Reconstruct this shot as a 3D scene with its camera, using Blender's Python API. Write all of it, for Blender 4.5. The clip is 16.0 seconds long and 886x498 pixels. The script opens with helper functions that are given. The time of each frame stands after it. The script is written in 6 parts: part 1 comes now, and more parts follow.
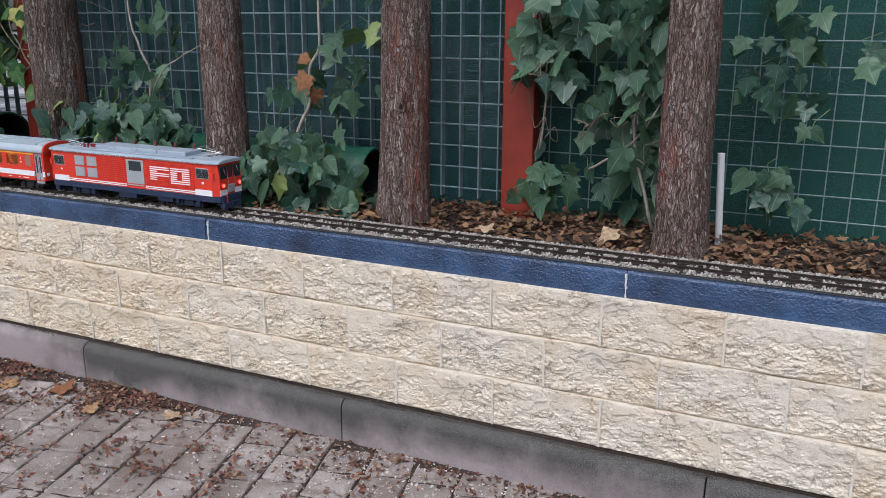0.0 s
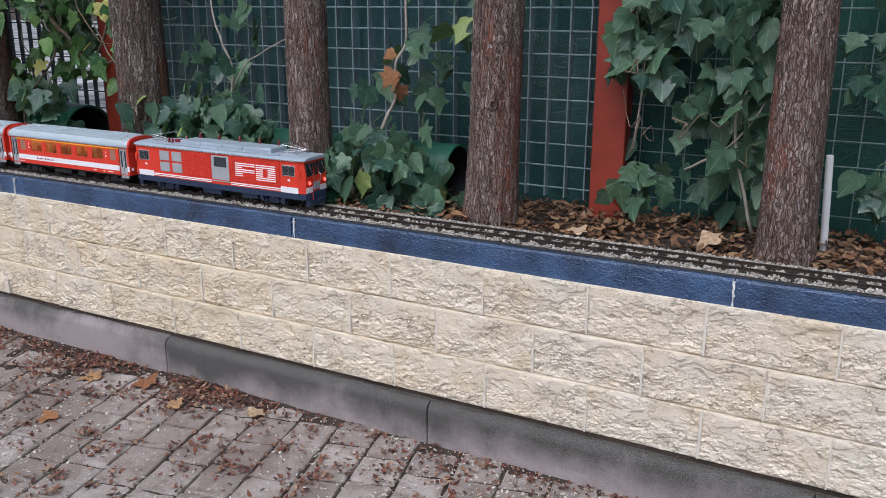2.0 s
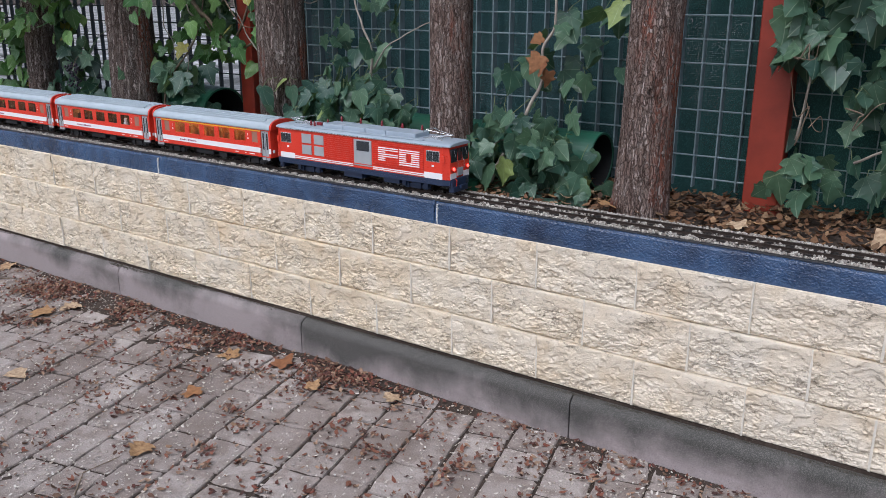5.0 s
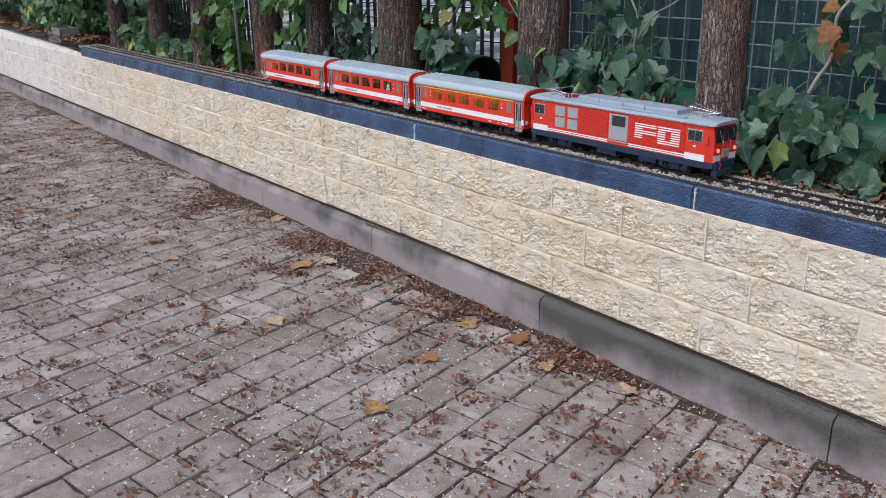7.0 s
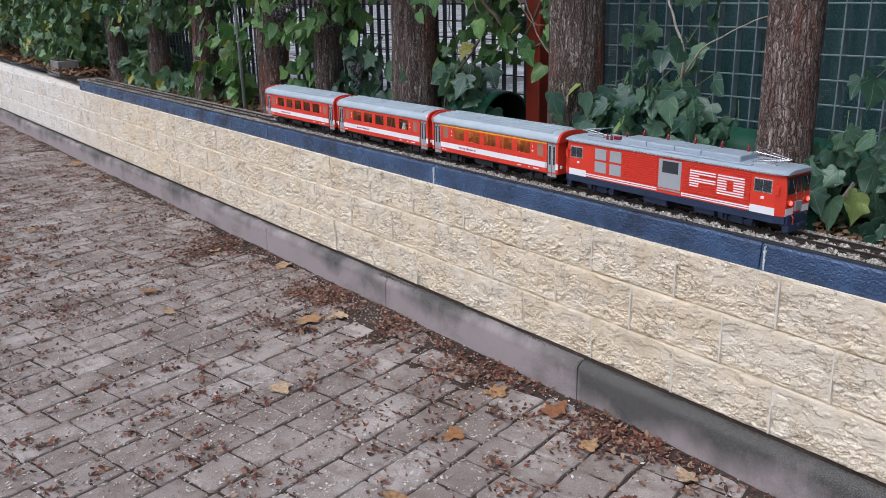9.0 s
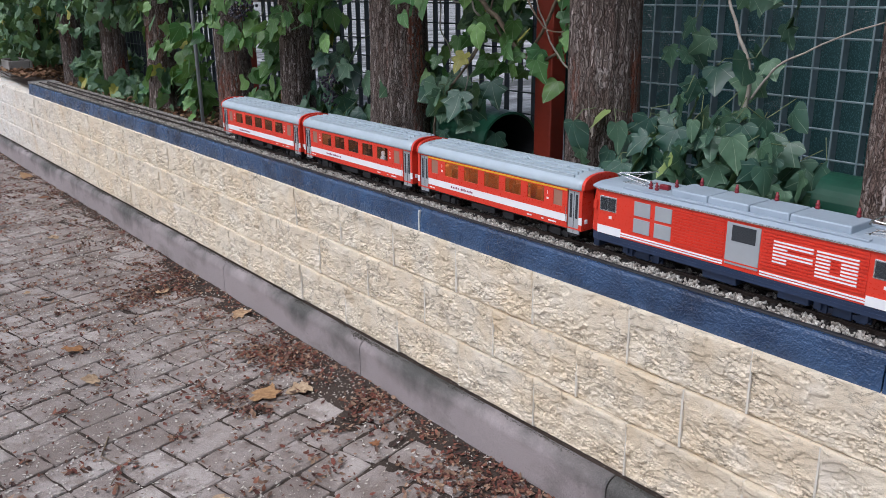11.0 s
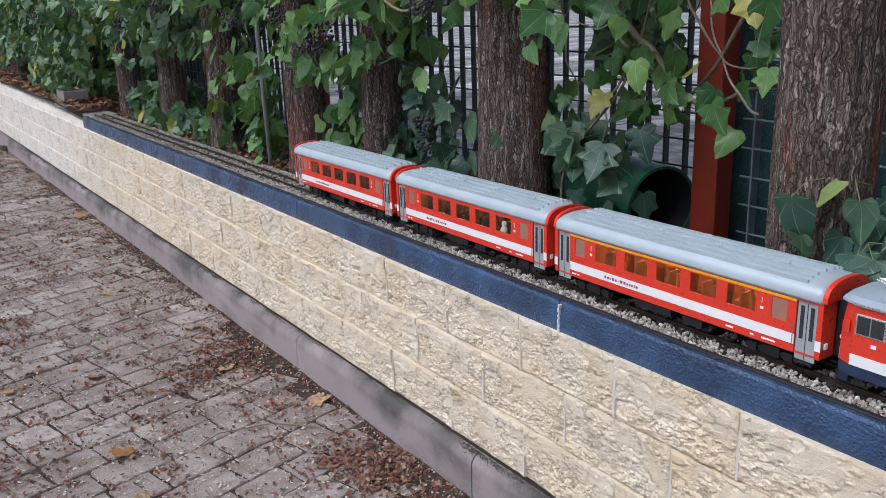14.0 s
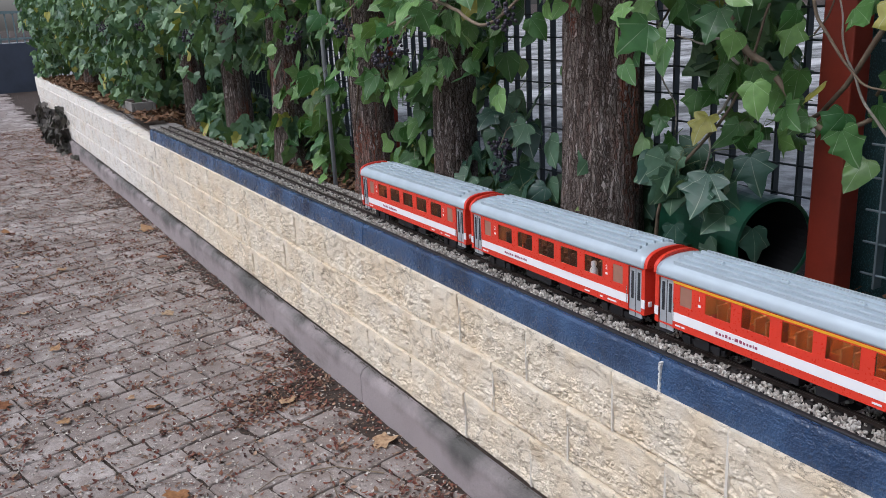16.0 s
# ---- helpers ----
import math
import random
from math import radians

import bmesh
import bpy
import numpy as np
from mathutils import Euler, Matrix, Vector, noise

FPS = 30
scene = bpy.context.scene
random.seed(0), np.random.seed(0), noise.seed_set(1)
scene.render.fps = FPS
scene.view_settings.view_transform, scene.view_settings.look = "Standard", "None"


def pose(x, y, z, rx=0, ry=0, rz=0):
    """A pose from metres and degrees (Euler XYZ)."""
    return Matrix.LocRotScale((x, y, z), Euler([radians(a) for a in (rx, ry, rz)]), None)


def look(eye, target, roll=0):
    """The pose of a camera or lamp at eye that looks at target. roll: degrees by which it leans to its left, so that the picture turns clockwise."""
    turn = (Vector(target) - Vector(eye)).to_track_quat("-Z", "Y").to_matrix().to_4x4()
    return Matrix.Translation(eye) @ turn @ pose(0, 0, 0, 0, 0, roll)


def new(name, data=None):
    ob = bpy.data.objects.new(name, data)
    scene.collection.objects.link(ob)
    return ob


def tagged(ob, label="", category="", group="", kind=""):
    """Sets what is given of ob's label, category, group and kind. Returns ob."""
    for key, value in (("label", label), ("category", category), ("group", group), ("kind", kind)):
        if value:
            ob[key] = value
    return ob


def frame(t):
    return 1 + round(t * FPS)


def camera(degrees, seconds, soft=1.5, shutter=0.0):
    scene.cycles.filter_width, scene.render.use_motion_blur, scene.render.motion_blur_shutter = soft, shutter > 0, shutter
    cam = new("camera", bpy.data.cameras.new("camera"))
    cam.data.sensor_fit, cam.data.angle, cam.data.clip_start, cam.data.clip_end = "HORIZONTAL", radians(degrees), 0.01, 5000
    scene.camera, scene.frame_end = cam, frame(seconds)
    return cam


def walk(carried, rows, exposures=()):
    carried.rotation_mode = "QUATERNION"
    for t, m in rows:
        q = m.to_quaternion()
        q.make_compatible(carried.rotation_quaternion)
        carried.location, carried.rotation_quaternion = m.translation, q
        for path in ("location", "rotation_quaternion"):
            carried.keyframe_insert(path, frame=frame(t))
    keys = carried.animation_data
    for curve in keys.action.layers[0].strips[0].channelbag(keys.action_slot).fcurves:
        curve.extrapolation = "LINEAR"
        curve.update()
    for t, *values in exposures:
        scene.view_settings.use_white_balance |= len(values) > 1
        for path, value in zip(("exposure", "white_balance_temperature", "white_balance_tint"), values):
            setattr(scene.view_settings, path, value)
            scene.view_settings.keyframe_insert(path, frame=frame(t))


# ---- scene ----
cam = camera(55.6, 16.0, soft=0.5)
PATH = [
    (0, (0.384, 0.235, 1.161), (-0.429, 1.986, 0.639), 0.3),
    (0.5, (0.36, 0.235, 1.165), (-0.461, 1.98, 0.637), 0.3),
    (1, (0.302, 0.239, 1.18), (-0.535, 1.975, 0.646), 0.3),
    (1.5, (0.256, 0.231, 1.186), (-0.621, 1.944, 0.644), 0.3),
    (2, (0.248, 0.229, 1.181), (-0.657, 1.927, 0.632), 0.2),
    (2.5, (0.231, 0.225, 1.184), (-0.695, 1.907, 0.625), 0.2),
    (3, (0.21, 0.217, 1.182), (-0.752, 1.878, 0.618), 0.2),
    (3.2, (0.196, 0.209, 1.18), (-0.775, 1.865, 0.617), 0.3),
    (5.5, (0.055, 0.183, 1.173), (-1.083, 1.719, 0.587), -0.1),
    (6, (0.025, 0.184, 1.17), (-1.206, 1.643, 0.574), -0.4),
    (6.5, (0.007, 0.216, 1.165), (-1.362, 1.531, 0.535), -0.7),
    (7, (0.029, 0.268, 1.166), (-1.462, 1.434, 0.522), -0.7),
    (7.5, (0.009, 0.265, 1.176), (-1.526, 1.385, 0.552), -0.5),
    (8, (-0.057, 0.274, 1.192), (-1.585, 1.418, 0.595), -0.9),
    (8.2, (-0.096, 0.282, 1.187), (-1.6, 1.463, 0.601), -1.2),
    (10.3, (-0.515, 0.715, 1.145), (-2.054, 1.851, 0.562), -0.4),
    (10.5, (-0.566, 0.744, 1.152), (-2.104, 1.879, 0.564), -0.3),
    (11, (-0.738, 0.809, 1.164), (-2.239, 1.992, 0.573), -0.5),
    (11.5, (-0.861, 0.861, 1.169), (-2.336, 2.074, 0.574), -0.4),
    (12, (-0.93, 0.941, 1.189), (-2.484, 2.06, 0.611), 0.5),
    (12.5, (-0.985, 0.988, 1.196), (-2.606, 2.01, 0.624), 0.3),
    (13, (-1.09, 1.008, 1.2), (-2.711, 2.027, 0.625), -0.6),
    (13.5, (-1.22, 1.005, 1.211), (-2.811, 2.076, 0.644), -1.8),
    (14, (-1.297, 1.011, 1.202), (-2.88, 2.093, 0.635), -2.0),
    (14.5, (-1.331, 1.062, 1.213), (-2.961, 2.07, 0.641), -1.4),
    (15, (-1.366, 1.088, 1.211), (-3.032, 2.038, 0.645), -1.7),
    (15.5, (-1.434, 1.106, 1.221), (-3.101, 2.057, 0.658), -2.4),
    (16, (-1.491, 1.102, 1.224), (-3.157, 2.058, 0.67), -2.8),
]
walk(cam, [(t, look(eye, target, roll)) for t, eye, target, roll in PATH], exposures=[(0.0, 0.34, 5850, 13), (16.0, 0.34, 5850, 13)])

# ---------------- world, light ----------------
world = bpy.data.worlds.new("overcast_sky")
scene.world = world
world.use_nodes = True
wn, wl = world.node_tree.nodes, world.node_tree.links
sky = wn.new("ShaderNodeTexSky")
sky.sky_type = "NISHITA"
sky.sun_disc = False
sky.sun_elevation = radians(52)
sky.sun_rotation = radians(200)
sky.air_density, sky.dust_density, sky.ozone_density = 1.0, 4.0, 1.0
soften = wn.new("ShaderNodeHueSaturation")
soften.inputs["Saturation"].default_value = 0.55
wl.new(sky.outputs[0], soften.inputs["Color"])
wl.new(soften.outputs[0], wn["Background"].inputs["Color"])
wn["Background"].inputs["Strength"].default_value = 0.125
sun = new("sun", bpy.data.lights.new("sun", "SUN"))
sun.data.energy, sun.data.angle, sun.data.color = 1.3, radians(28), (1.0, 0.98, 0.96)
sun.matrix_world = look((0.6, -1.2, 6.0), (-0.8, 2.2, 0))

# ---------------- materials ----------------


def rgb(c):
    return (*c, 1)


class Mat:
    """A small node builder round one Principled material."""

    def __init__(self, name, rough=0.6, metal=0.0, spec=0.5):
        self.m = bpy.data.materials.new(name)
        self.m.use_nodes = True
        self.n, self.l = self.m.node_tree.nodes, self.m.node_tree.links
        self.p = self.n["Principled BSDF"]
        self.p.inputs["Roughness"].default_value = rough
        self.p.inputs["Metallic"].default_value = metal
        self.p.inputs["Specular IOR Level"].default_value = spec
        self.coord = self.n.new("ShaderNodeTexCoord")
        self.geo = self.n.new("ShaderNodeNewGeometry")
        self.info = self.n.new("ShaderNodeObjectInfo")

    def node(self, kind, **inputs):
        nd = self.n.new(kind)
        for k, v in inputs.items():
            self.put(v, nd.inputs[k.replace("_", " ")])
        return nd

    def put(self, v, socket):
        if isinstance(v, bpy.types.NodeSocket):
            self.l.new(v, socket)
        elif isinstance(v, tuple) and len(v) == 3 and socket.type == "RGBA":
            socket.default_value = rgb(v)
        else:
            socket.default_value = v

    def pos(self, space="world", stretch=(1, 1, 1)):
        mp = self.n.new("ShaderNodeMapping")
        self.l.new(self.geo.outputs["Position"] if space == "world" else self.coord.outputs["Object"], mp.inputs["Vector"])
        mp.inputs["Scale"].default_value = stretch
        if space == "object":
            add = self.n.new("ShaderNodeVectorMath")
            sc = self.n.new("ShaderNodeVectorMath")
            sc.operation = "SCALE"
            sc.inputs[0].default_value = (37.0, 17.0, 29.0)
            self.l.new(self.info.outputs["Random"], sc.inputs["Scale"])
            self.l.new(mp.outputs[0], add.inputs[0])
            self.l.new(sc.outputs[0], add.inputs[1])
            return add.outputs[0]
        return mp.outputs[0]

    def noise(self, scale, detail=4, vec=None, rough=0.55):
        nd = self.node("ShaderNodeTexNoise", Scale=scale, Detail=detail, Roughness=rough)
        self.l.new(vec or self.pos(), nd.inputs["Vector"])
        return nd.outputs["Fac"]

    def voronoi(self, scale, vec=None, out="Distance", feature="F1"):
        nd = self.n.new("ShaderNodeTexVoronoi")
        nd.feature = feature
        nd.inputs["Scale"].default_value = scale
        self.l.new(vec or self.pos(), nd.inputs["Vector"])
        return nd.outputs[out]

    def ramp(self, fac, *stops):
        nd = self.n.new("ShaderNodeValToRGB")
        el = nd.color_ramp.elements
        while len(el) < len(stops):
            el.new(0.5)
        for e, (p, c) in zip(el, stops):
            e.position = p
            e.color = rgb(c) if isinstance(c, tuple) else (c, c, c, 1)
        self.l.new(fac, nd.inputs["Fac"])
        return nd.outputs["Color"]

    def mix(self, fac, a, b, mode="MIX"):
        nd = self.n.new("ShaderNodeMix")
        nd.data_type, nd.blend_type = "RGBA", mode
        self.put(fac, nd.inputs["Factor"])
        self.put(a, nd.inputs["A"])
        self.put(b, nd.inputs["B"])
        return nd.outputs["Result"]

    def math(self, op, a, b=0.0):
        nd = self.n.new("ShaderNodeMath")
        nd.operation = op
        self.put(a, nd.inputs[0])
        self.put(b, nd.inputs[1])
        return nd.outputs[0]

    def color(self, c):
        self.put(c, self.p.inputs["Base Color"])
        return self

    def rough(self, r):
        self.put(r, self.p.inputs["Roughness"])
        return self

    def bump(self, height, strength=0.5, distance=0.003):
        nd = self.n.new("ShaderNodeBump")
        nd.inputs["Strength"].default_value = strength
        nd.inputs["Distance"].default_value = distance
        self.put(height, nd.inputs["Height"])
        self.l.new(nd.outputs[0], self.p.inputs["Normal"])
        return self


def plain(name, c, rough=0.5, metal=0.0, vary=0.12, scale=30, spec=0.5):
    """Painted or moulded surface: a colour with faint mottling and grime."""
    m = Mat(name, rough, metal, spec)
    n = m.noise(scale, 5)
    m.color(m.mix(m.ramp(n, (0.3, 1 - vary), (0.7, 1.0)), (0, 0, 0), c, "MIX"))
    fine = m.noise(scale * 12, 3)
    m.rough(m.math("ADD", m.math("MULTIPLY", fine, 0.25), rough - 0.12))
    m.bump(fine, 0.08, 0.0006)
    return m.m


def stone_material():
    m = Mat("split_face_stone", 0.9, 0, 0.2)
    ob = m.pos("object")
    tone = m.mix(m.info.outputs["Random"], (0.69, 0.56, 0.385), (0.70, 0.605, 0.46))
    big = m.noise(5, 4)
    tone = m.mix(m.ramp(big, (0.35, 0.0), (0.7, 1.0)), tone, (0.70, 0.625, 0.495))
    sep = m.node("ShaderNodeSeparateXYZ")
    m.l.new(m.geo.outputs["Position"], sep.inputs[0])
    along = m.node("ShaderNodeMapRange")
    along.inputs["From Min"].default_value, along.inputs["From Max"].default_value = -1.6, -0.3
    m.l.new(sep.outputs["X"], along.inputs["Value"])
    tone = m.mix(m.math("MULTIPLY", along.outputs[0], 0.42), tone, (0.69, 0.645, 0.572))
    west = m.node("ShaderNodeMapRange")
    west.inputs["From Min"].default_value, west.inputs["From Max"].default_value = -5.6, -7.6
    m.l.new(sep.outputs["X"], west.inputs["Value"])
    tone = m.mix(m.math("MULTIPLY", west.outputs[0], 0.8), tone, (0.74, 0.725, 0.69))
    grain = m.noise(420, 4, ob)
    sand = m.noise(150, 6, m.pos("object", (0.8, 1, 1.3)), 0.7)
    c = m.mix(m.ramp(grain, (0.30, 0.60), (0.46, 1.0)), (0.34, 0.29, 0.20), tone)
    c = m.mix(m.ramp(sand, (0.30, 0.55), (0.42, 0.0)), c, (0.42, 0.35, 0.24))
    specks = m.noise(75, 9, m.pos("object", (0.8, 1, 1.25)), 0.78)
    c = m.mix(m.math("MULTIPLY", m.ramp(specks, (0.36, 0.85), (0.43, 0.0)), m.ramp(m.noise(14, 3, ob), (0.36, 0.15), (0.60, 1.0))), c, (0.25, 0.205, 0.14))
    c = m.mix(m.ramp(m.noise(17, 4, ob), (0.48, 0.0), (0.68, 0.45)), c, (0.73, 0.675, 0.58))
    c = m.mix(m.ramp(m.noise(9, 5, m.pos("object", (1, 1, 0.7))), (0.52, 0.0), (0.68, 0.38)), c, (0.54, 0.40, 0.23))
    # wandering hair cracks: settled dirt and crevice shadow, both painted as dark lines
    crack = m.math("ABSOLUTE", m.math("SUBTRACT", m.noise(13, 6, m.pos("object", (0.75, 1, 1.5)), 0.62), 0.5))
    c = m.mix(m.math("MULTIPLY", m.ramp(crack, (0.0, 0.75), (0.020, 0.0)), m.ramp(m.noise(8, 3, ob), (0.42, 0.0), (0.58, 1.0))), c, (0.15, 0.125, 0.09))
    m.color(c)
    h = m.math("ADD", m.math("MULTIPLY", sand, 0.75), m.math("MULTIPLY", grain, 0.35))
    m.bump(h, 1.0, 0.003)
    return m.m


def paver_material():
    m = Mat("concrete_paver", 0.85, 0, 0.3)
    ob = m.pos("object")
    tone = m.mix(m.info.outputs["Random"], (0.315, 0.268, 0.243), (0.49, 0.438, 0.405))
    big = m.noise(3.2, 4)
    tone = m.mix(m.ramp(big, (0.36, 0.0), (0.58, 1.0)), (0.235, 0.195, 0.172), tone)
    spots = m.voronoi(190)
    grain = m.noise(330, 3)
    dirt = m.noise(14, 6, m.pos(), 0.65)
    tone = m.mix(m.ramp(dirt, (0.46, 0.0), (0.60, 0.65)), tone, (0.20, 0.155, 0.13))
    c = m.mix(m.ramp(grain, (0.32, 0.60), (0.62, 1.0)), (0.05, 0.045, 0.04), tone)
    c = m.mix(m.ramp(spots, (0.06, 1.0), (0.13, 0.0)), c, (0.50, 0.47, 0.44))
    m.color(c)
    m.bump(m.math("ADD", m.math("MULTIPLY", m.noise(60, 6), 0.6), m.math("MULTIPLY", grain, 0.4)), 0.9, 0.004)
    return m.m


def concrete_material(name, a, b, moss=True):
    m = Mat(name, 0.85, 0, 0.3)
    tone = m.mix(m.noise(4, 5), a, b)
    if moss:
        stain = m.noise(3.0, 7, m.pos("world", (1, 1, 1.6)), 0.68)
        tone = m.mix(m.ramp(stain, (0.52, 0.0), (0.70, 0.6)), tone, (0.085, 0.076, 0.066))
        # moss grows down from the top edge, in stretches, with ragged runs
        sep = m.node("ShaderNodeSeparateXYZ")
        m.l.new(m.geo.outputs["Position"], sep.inputs[0])
        top = m.node("ShaderNodeMapRange")
        top.inputs["From Min"].default_value, top.inputs["From Max"].default_value = 0.0, 0.125
        m.l.new(sep.outputs["Z"], top.inputs["Value"])
        stretch = m.noise(1.5, 2, m.pos("world", (1, 0, 0)))
        runs = m.noise(7, 6, m.pos("world", (1, 1, 0.45)), 0.65)
        grow = m.math("ADD", m.math("MULTIPLY", top.outputs[0], 0.30), m.math("MULTIPLY", stretch, 0.75))
        old = m.node("ShaderNodeMapRange")
        old.inputs["From Min"].default_value, old.inputs["From Max"].default_value = -1.80, -1.77
        m.l.new(sep.outputs["X"], old.inputs["Value"])
        grow = m.math("ADD", grow, m.math("MULTIPLY", old.outputs[0], 0.145))
        grow = m.math("ADD", grow, m.math("MULTIPLY", runs, 0.45))
        tone = m.mix(m.ramp(grow, (0.77, 0.0), (0.97, 0.9)), tone, m.mix(m.ramp(m.noise(420, 3), (0.45, 0.0), (0.7, 1.0)), (0.032, 0.034, 0.03), (0.16, 0.155, 0.14)))
    pores = m.voronoi(90)
    grain = m.noise(280, 3)
    c = m.mix(m.ramp(pores, (0.05, 0.6), (0.12, 0.0)), tone, (0.03, 0.03, 0.03))
    c = m.mix(m.ramp(grain, (0.3, 0.75), (0.65, 1.0)), (0.03, 0.03, 0.028), c)
    m.color(c)
    m.bump(m.math("ADD", grain, m.noise(25, 4)), 0.4, 0.002)
    return m.m


def bark_material(name, deep, middle, pale, stretch=0.22):
    m = Mat(name, 0.95, 0, 0.15)
    v = m.pos("world", (1, 1, stretch))
    wob = m.node("ShaderNodeVectorMath")
    nz = m.node("ShaderNodeTexNoise", Scale=45.0, Detail=5.0)
    m.l.new(m.pos(), nz.inputs["Vector"])
    wob.operation = "MULTIPLY_ADD"
    wob.inputs[1].default_value = (0.02, 0.02, 0.02)
    m.l.new(nz.outputs["Color"], wob.inputs[0])
    m.l.new(v, wob.inputs[2])
    w = wob.outputs[0]
    plate = m.voronoi(92, w, "Distance", "DISTANCE_TO_EDGE")
    cell = m.voronoi(92, w, "Color")
    small = m.voronoi(190, w, "Distance", "DISTANCE_TO_EDGE")
    scale = m.voronoi(190, w, "Color")
    n1 = m.noise(60, 6, w, 0.65)
    n2 = m.noise(420, 4, m.pos("world", (1, 1, 0.5)))
    c = m.ramp(n1, (0.30, deep), (0.50, middle), (0.70, pale))
    tint = m.node("ShaderNodeSeparateColor")
    m.l.new(cell, tint.inputs[0])
    flakes = m.node("ShaderNodeSeparateColor")
    m.l.new(scale, flakes.inputs[0])
    c = m.mix(m.math("MULTIPLY", tint.outputs[0], 0.6), c, (0.15, 0.10, 0.082))
    c = m.mix(m.ramp(flakes.outputs[1], (0.72, 0.0), (0.95, 0.6)), c, (0.52, 0.45, 0.41))
    c = m.mix(m.ramp(small, (0.0, 0.7), (0.10, 0.0)), c, (0.07, 0.045, 0.036))
    c = m.mix(m.ramp(plate, (0.0, 0.75), (0.08, 0.0)), c, (0.045, 0.030, 0.025))
    red = m.noise(9, 3, m.pos("world", (1, 1, 0.25)))
    c = m.mix(m.math("MULTIPLY", m.ramp(red, (0.55, 0.0), (0.66, 0.75)), m.ramp(flakes.outputs[2], (0.3, 0.0), (0.6, 1.0))), c, (0.27, 0.085, 0.05))
    m.color(c)
    edge = m.ramp(plate, (0.0, 0.0), (0.12, 1.0))
    rim = m.ramp(small, (0.0, 0.0), (0.12, 1.0))
    h = m.math("ADD", m.math("MULTIPLY", edge, 0.7), m.math("MULTIPLY", rim, 0.30))
    h = m.math("ADD", h, m.math("MULTIPLY", flakes.outputs[0], 0.28))
    h = m.math("ADD", h, m.math("ADD", m.math("MULTIPLY", tint.outputs[1], 0.35), m.math("MULTIPLY", n2, 0.25)))
    m.bump(h, 1.0, 0.009)
    return m.m


def leaf_material(name, dark, light, old, old_share, gloss=0.45, per_island=False):
    m = Mat(name, gloss, 0, 0.45)
    rnd = m.geo.outputs["Random Per Island"] if per_island else m.info.outputs["Random"]
    c = m.mix(m.ramp(rnd, (0.0, 0.0), (0.55, 0.45), (0.85, 1.0)), dark, light)
    pick = m.math("FRACT", m.math("MULTIPLY", rnd, 17.31))
    c = m.mix(m.math("GREATER_THAN", pick, 1 - old_share), c, old)
    uv = m.node("ShaderNodeSeparateXYZ")
    m.l.new(m.coord.outputs["UV"], uv.inputs[0])
    x, y = uv.outputs["X"], uv.outputs["Y"]
    ang = m.math("ARCTAN2", m.math("SUBTRACT", x, 0.5), m.math("ADD", y, 0.02))
    ray = m.math("ABSOLUTE", m.math("SINE", m.math("MULTIPLY", ang, 4.2)))
    vein = m.ramp(ray, (0.025, 0.75), (0.10, 0.0))
    c = m.mix(vein, c, m.mix(0.55, c, (0.50, 0.58, 0.38)))
    mott = m.noise(70, 4, m.pos("world"))
    c = m.mix(m.ramp(mott, (0.3, 0.72), (0.7, 1.0)), (0.012, 0.02, 0.01), c)
    m.color(c)
    m.rough(m.math("ADD", m.math("MULTIPLY", mott, 0.35), gloss - 0.15))
    m.bump(m.math("ADD", m.math("MULTIPLY", ray, 0.6), mott), 0.35, 0.002)
    tr = m.n.new("ShaderNodeBsdfTranslucent")
    m.put(m.mix(0.5, c, (0.25, 0.4, 0.05)), tr.inputs["Color"])
    mx = m.n.new("ShaderNodeMixShader")
    mx.inputs[0].default_value = 0.18
    m.l.new(m.p.outputs[0], mx.inputs[1])
    m.l.new(tr.outputs[0], mx.inputs[2])
    m.l.new(mx.outputs[0], m.n["Material Output"].inputs["Surface"])
    return m.m


def litter_material(name, *tones):
    m = Mat(name, 0.8, 0, 0.25)
    stops = [(i / max(1, len(tones) - 1), t) for i, t in enumerate(tones)]
    c = m.ramp(m.geo.outputs["Random Per Island"], *stops)
    c = m.mix(m.ramp(m.noise(180, 3), (0.3, 0.65), (0.7, 1.0)), (0.02, 0.012, 0.008), c)
    m.color(c)
    return m.m


def dry_leaf_material(name, a, b):
    m = Mat(name, 0.7, 0, 0.3)
    c = m.mix(m.info.outputs["Random"], a, b)
    c = m.mix(m.ramp(m.noise(90, 5), (0.35, 0.0), (0.7, 0.7)), c, (0.12, 0.05, 0.02))
    m.color(c)
    m.bump(m.noise(150, 4), 0.4, 0.002)
    return m.m


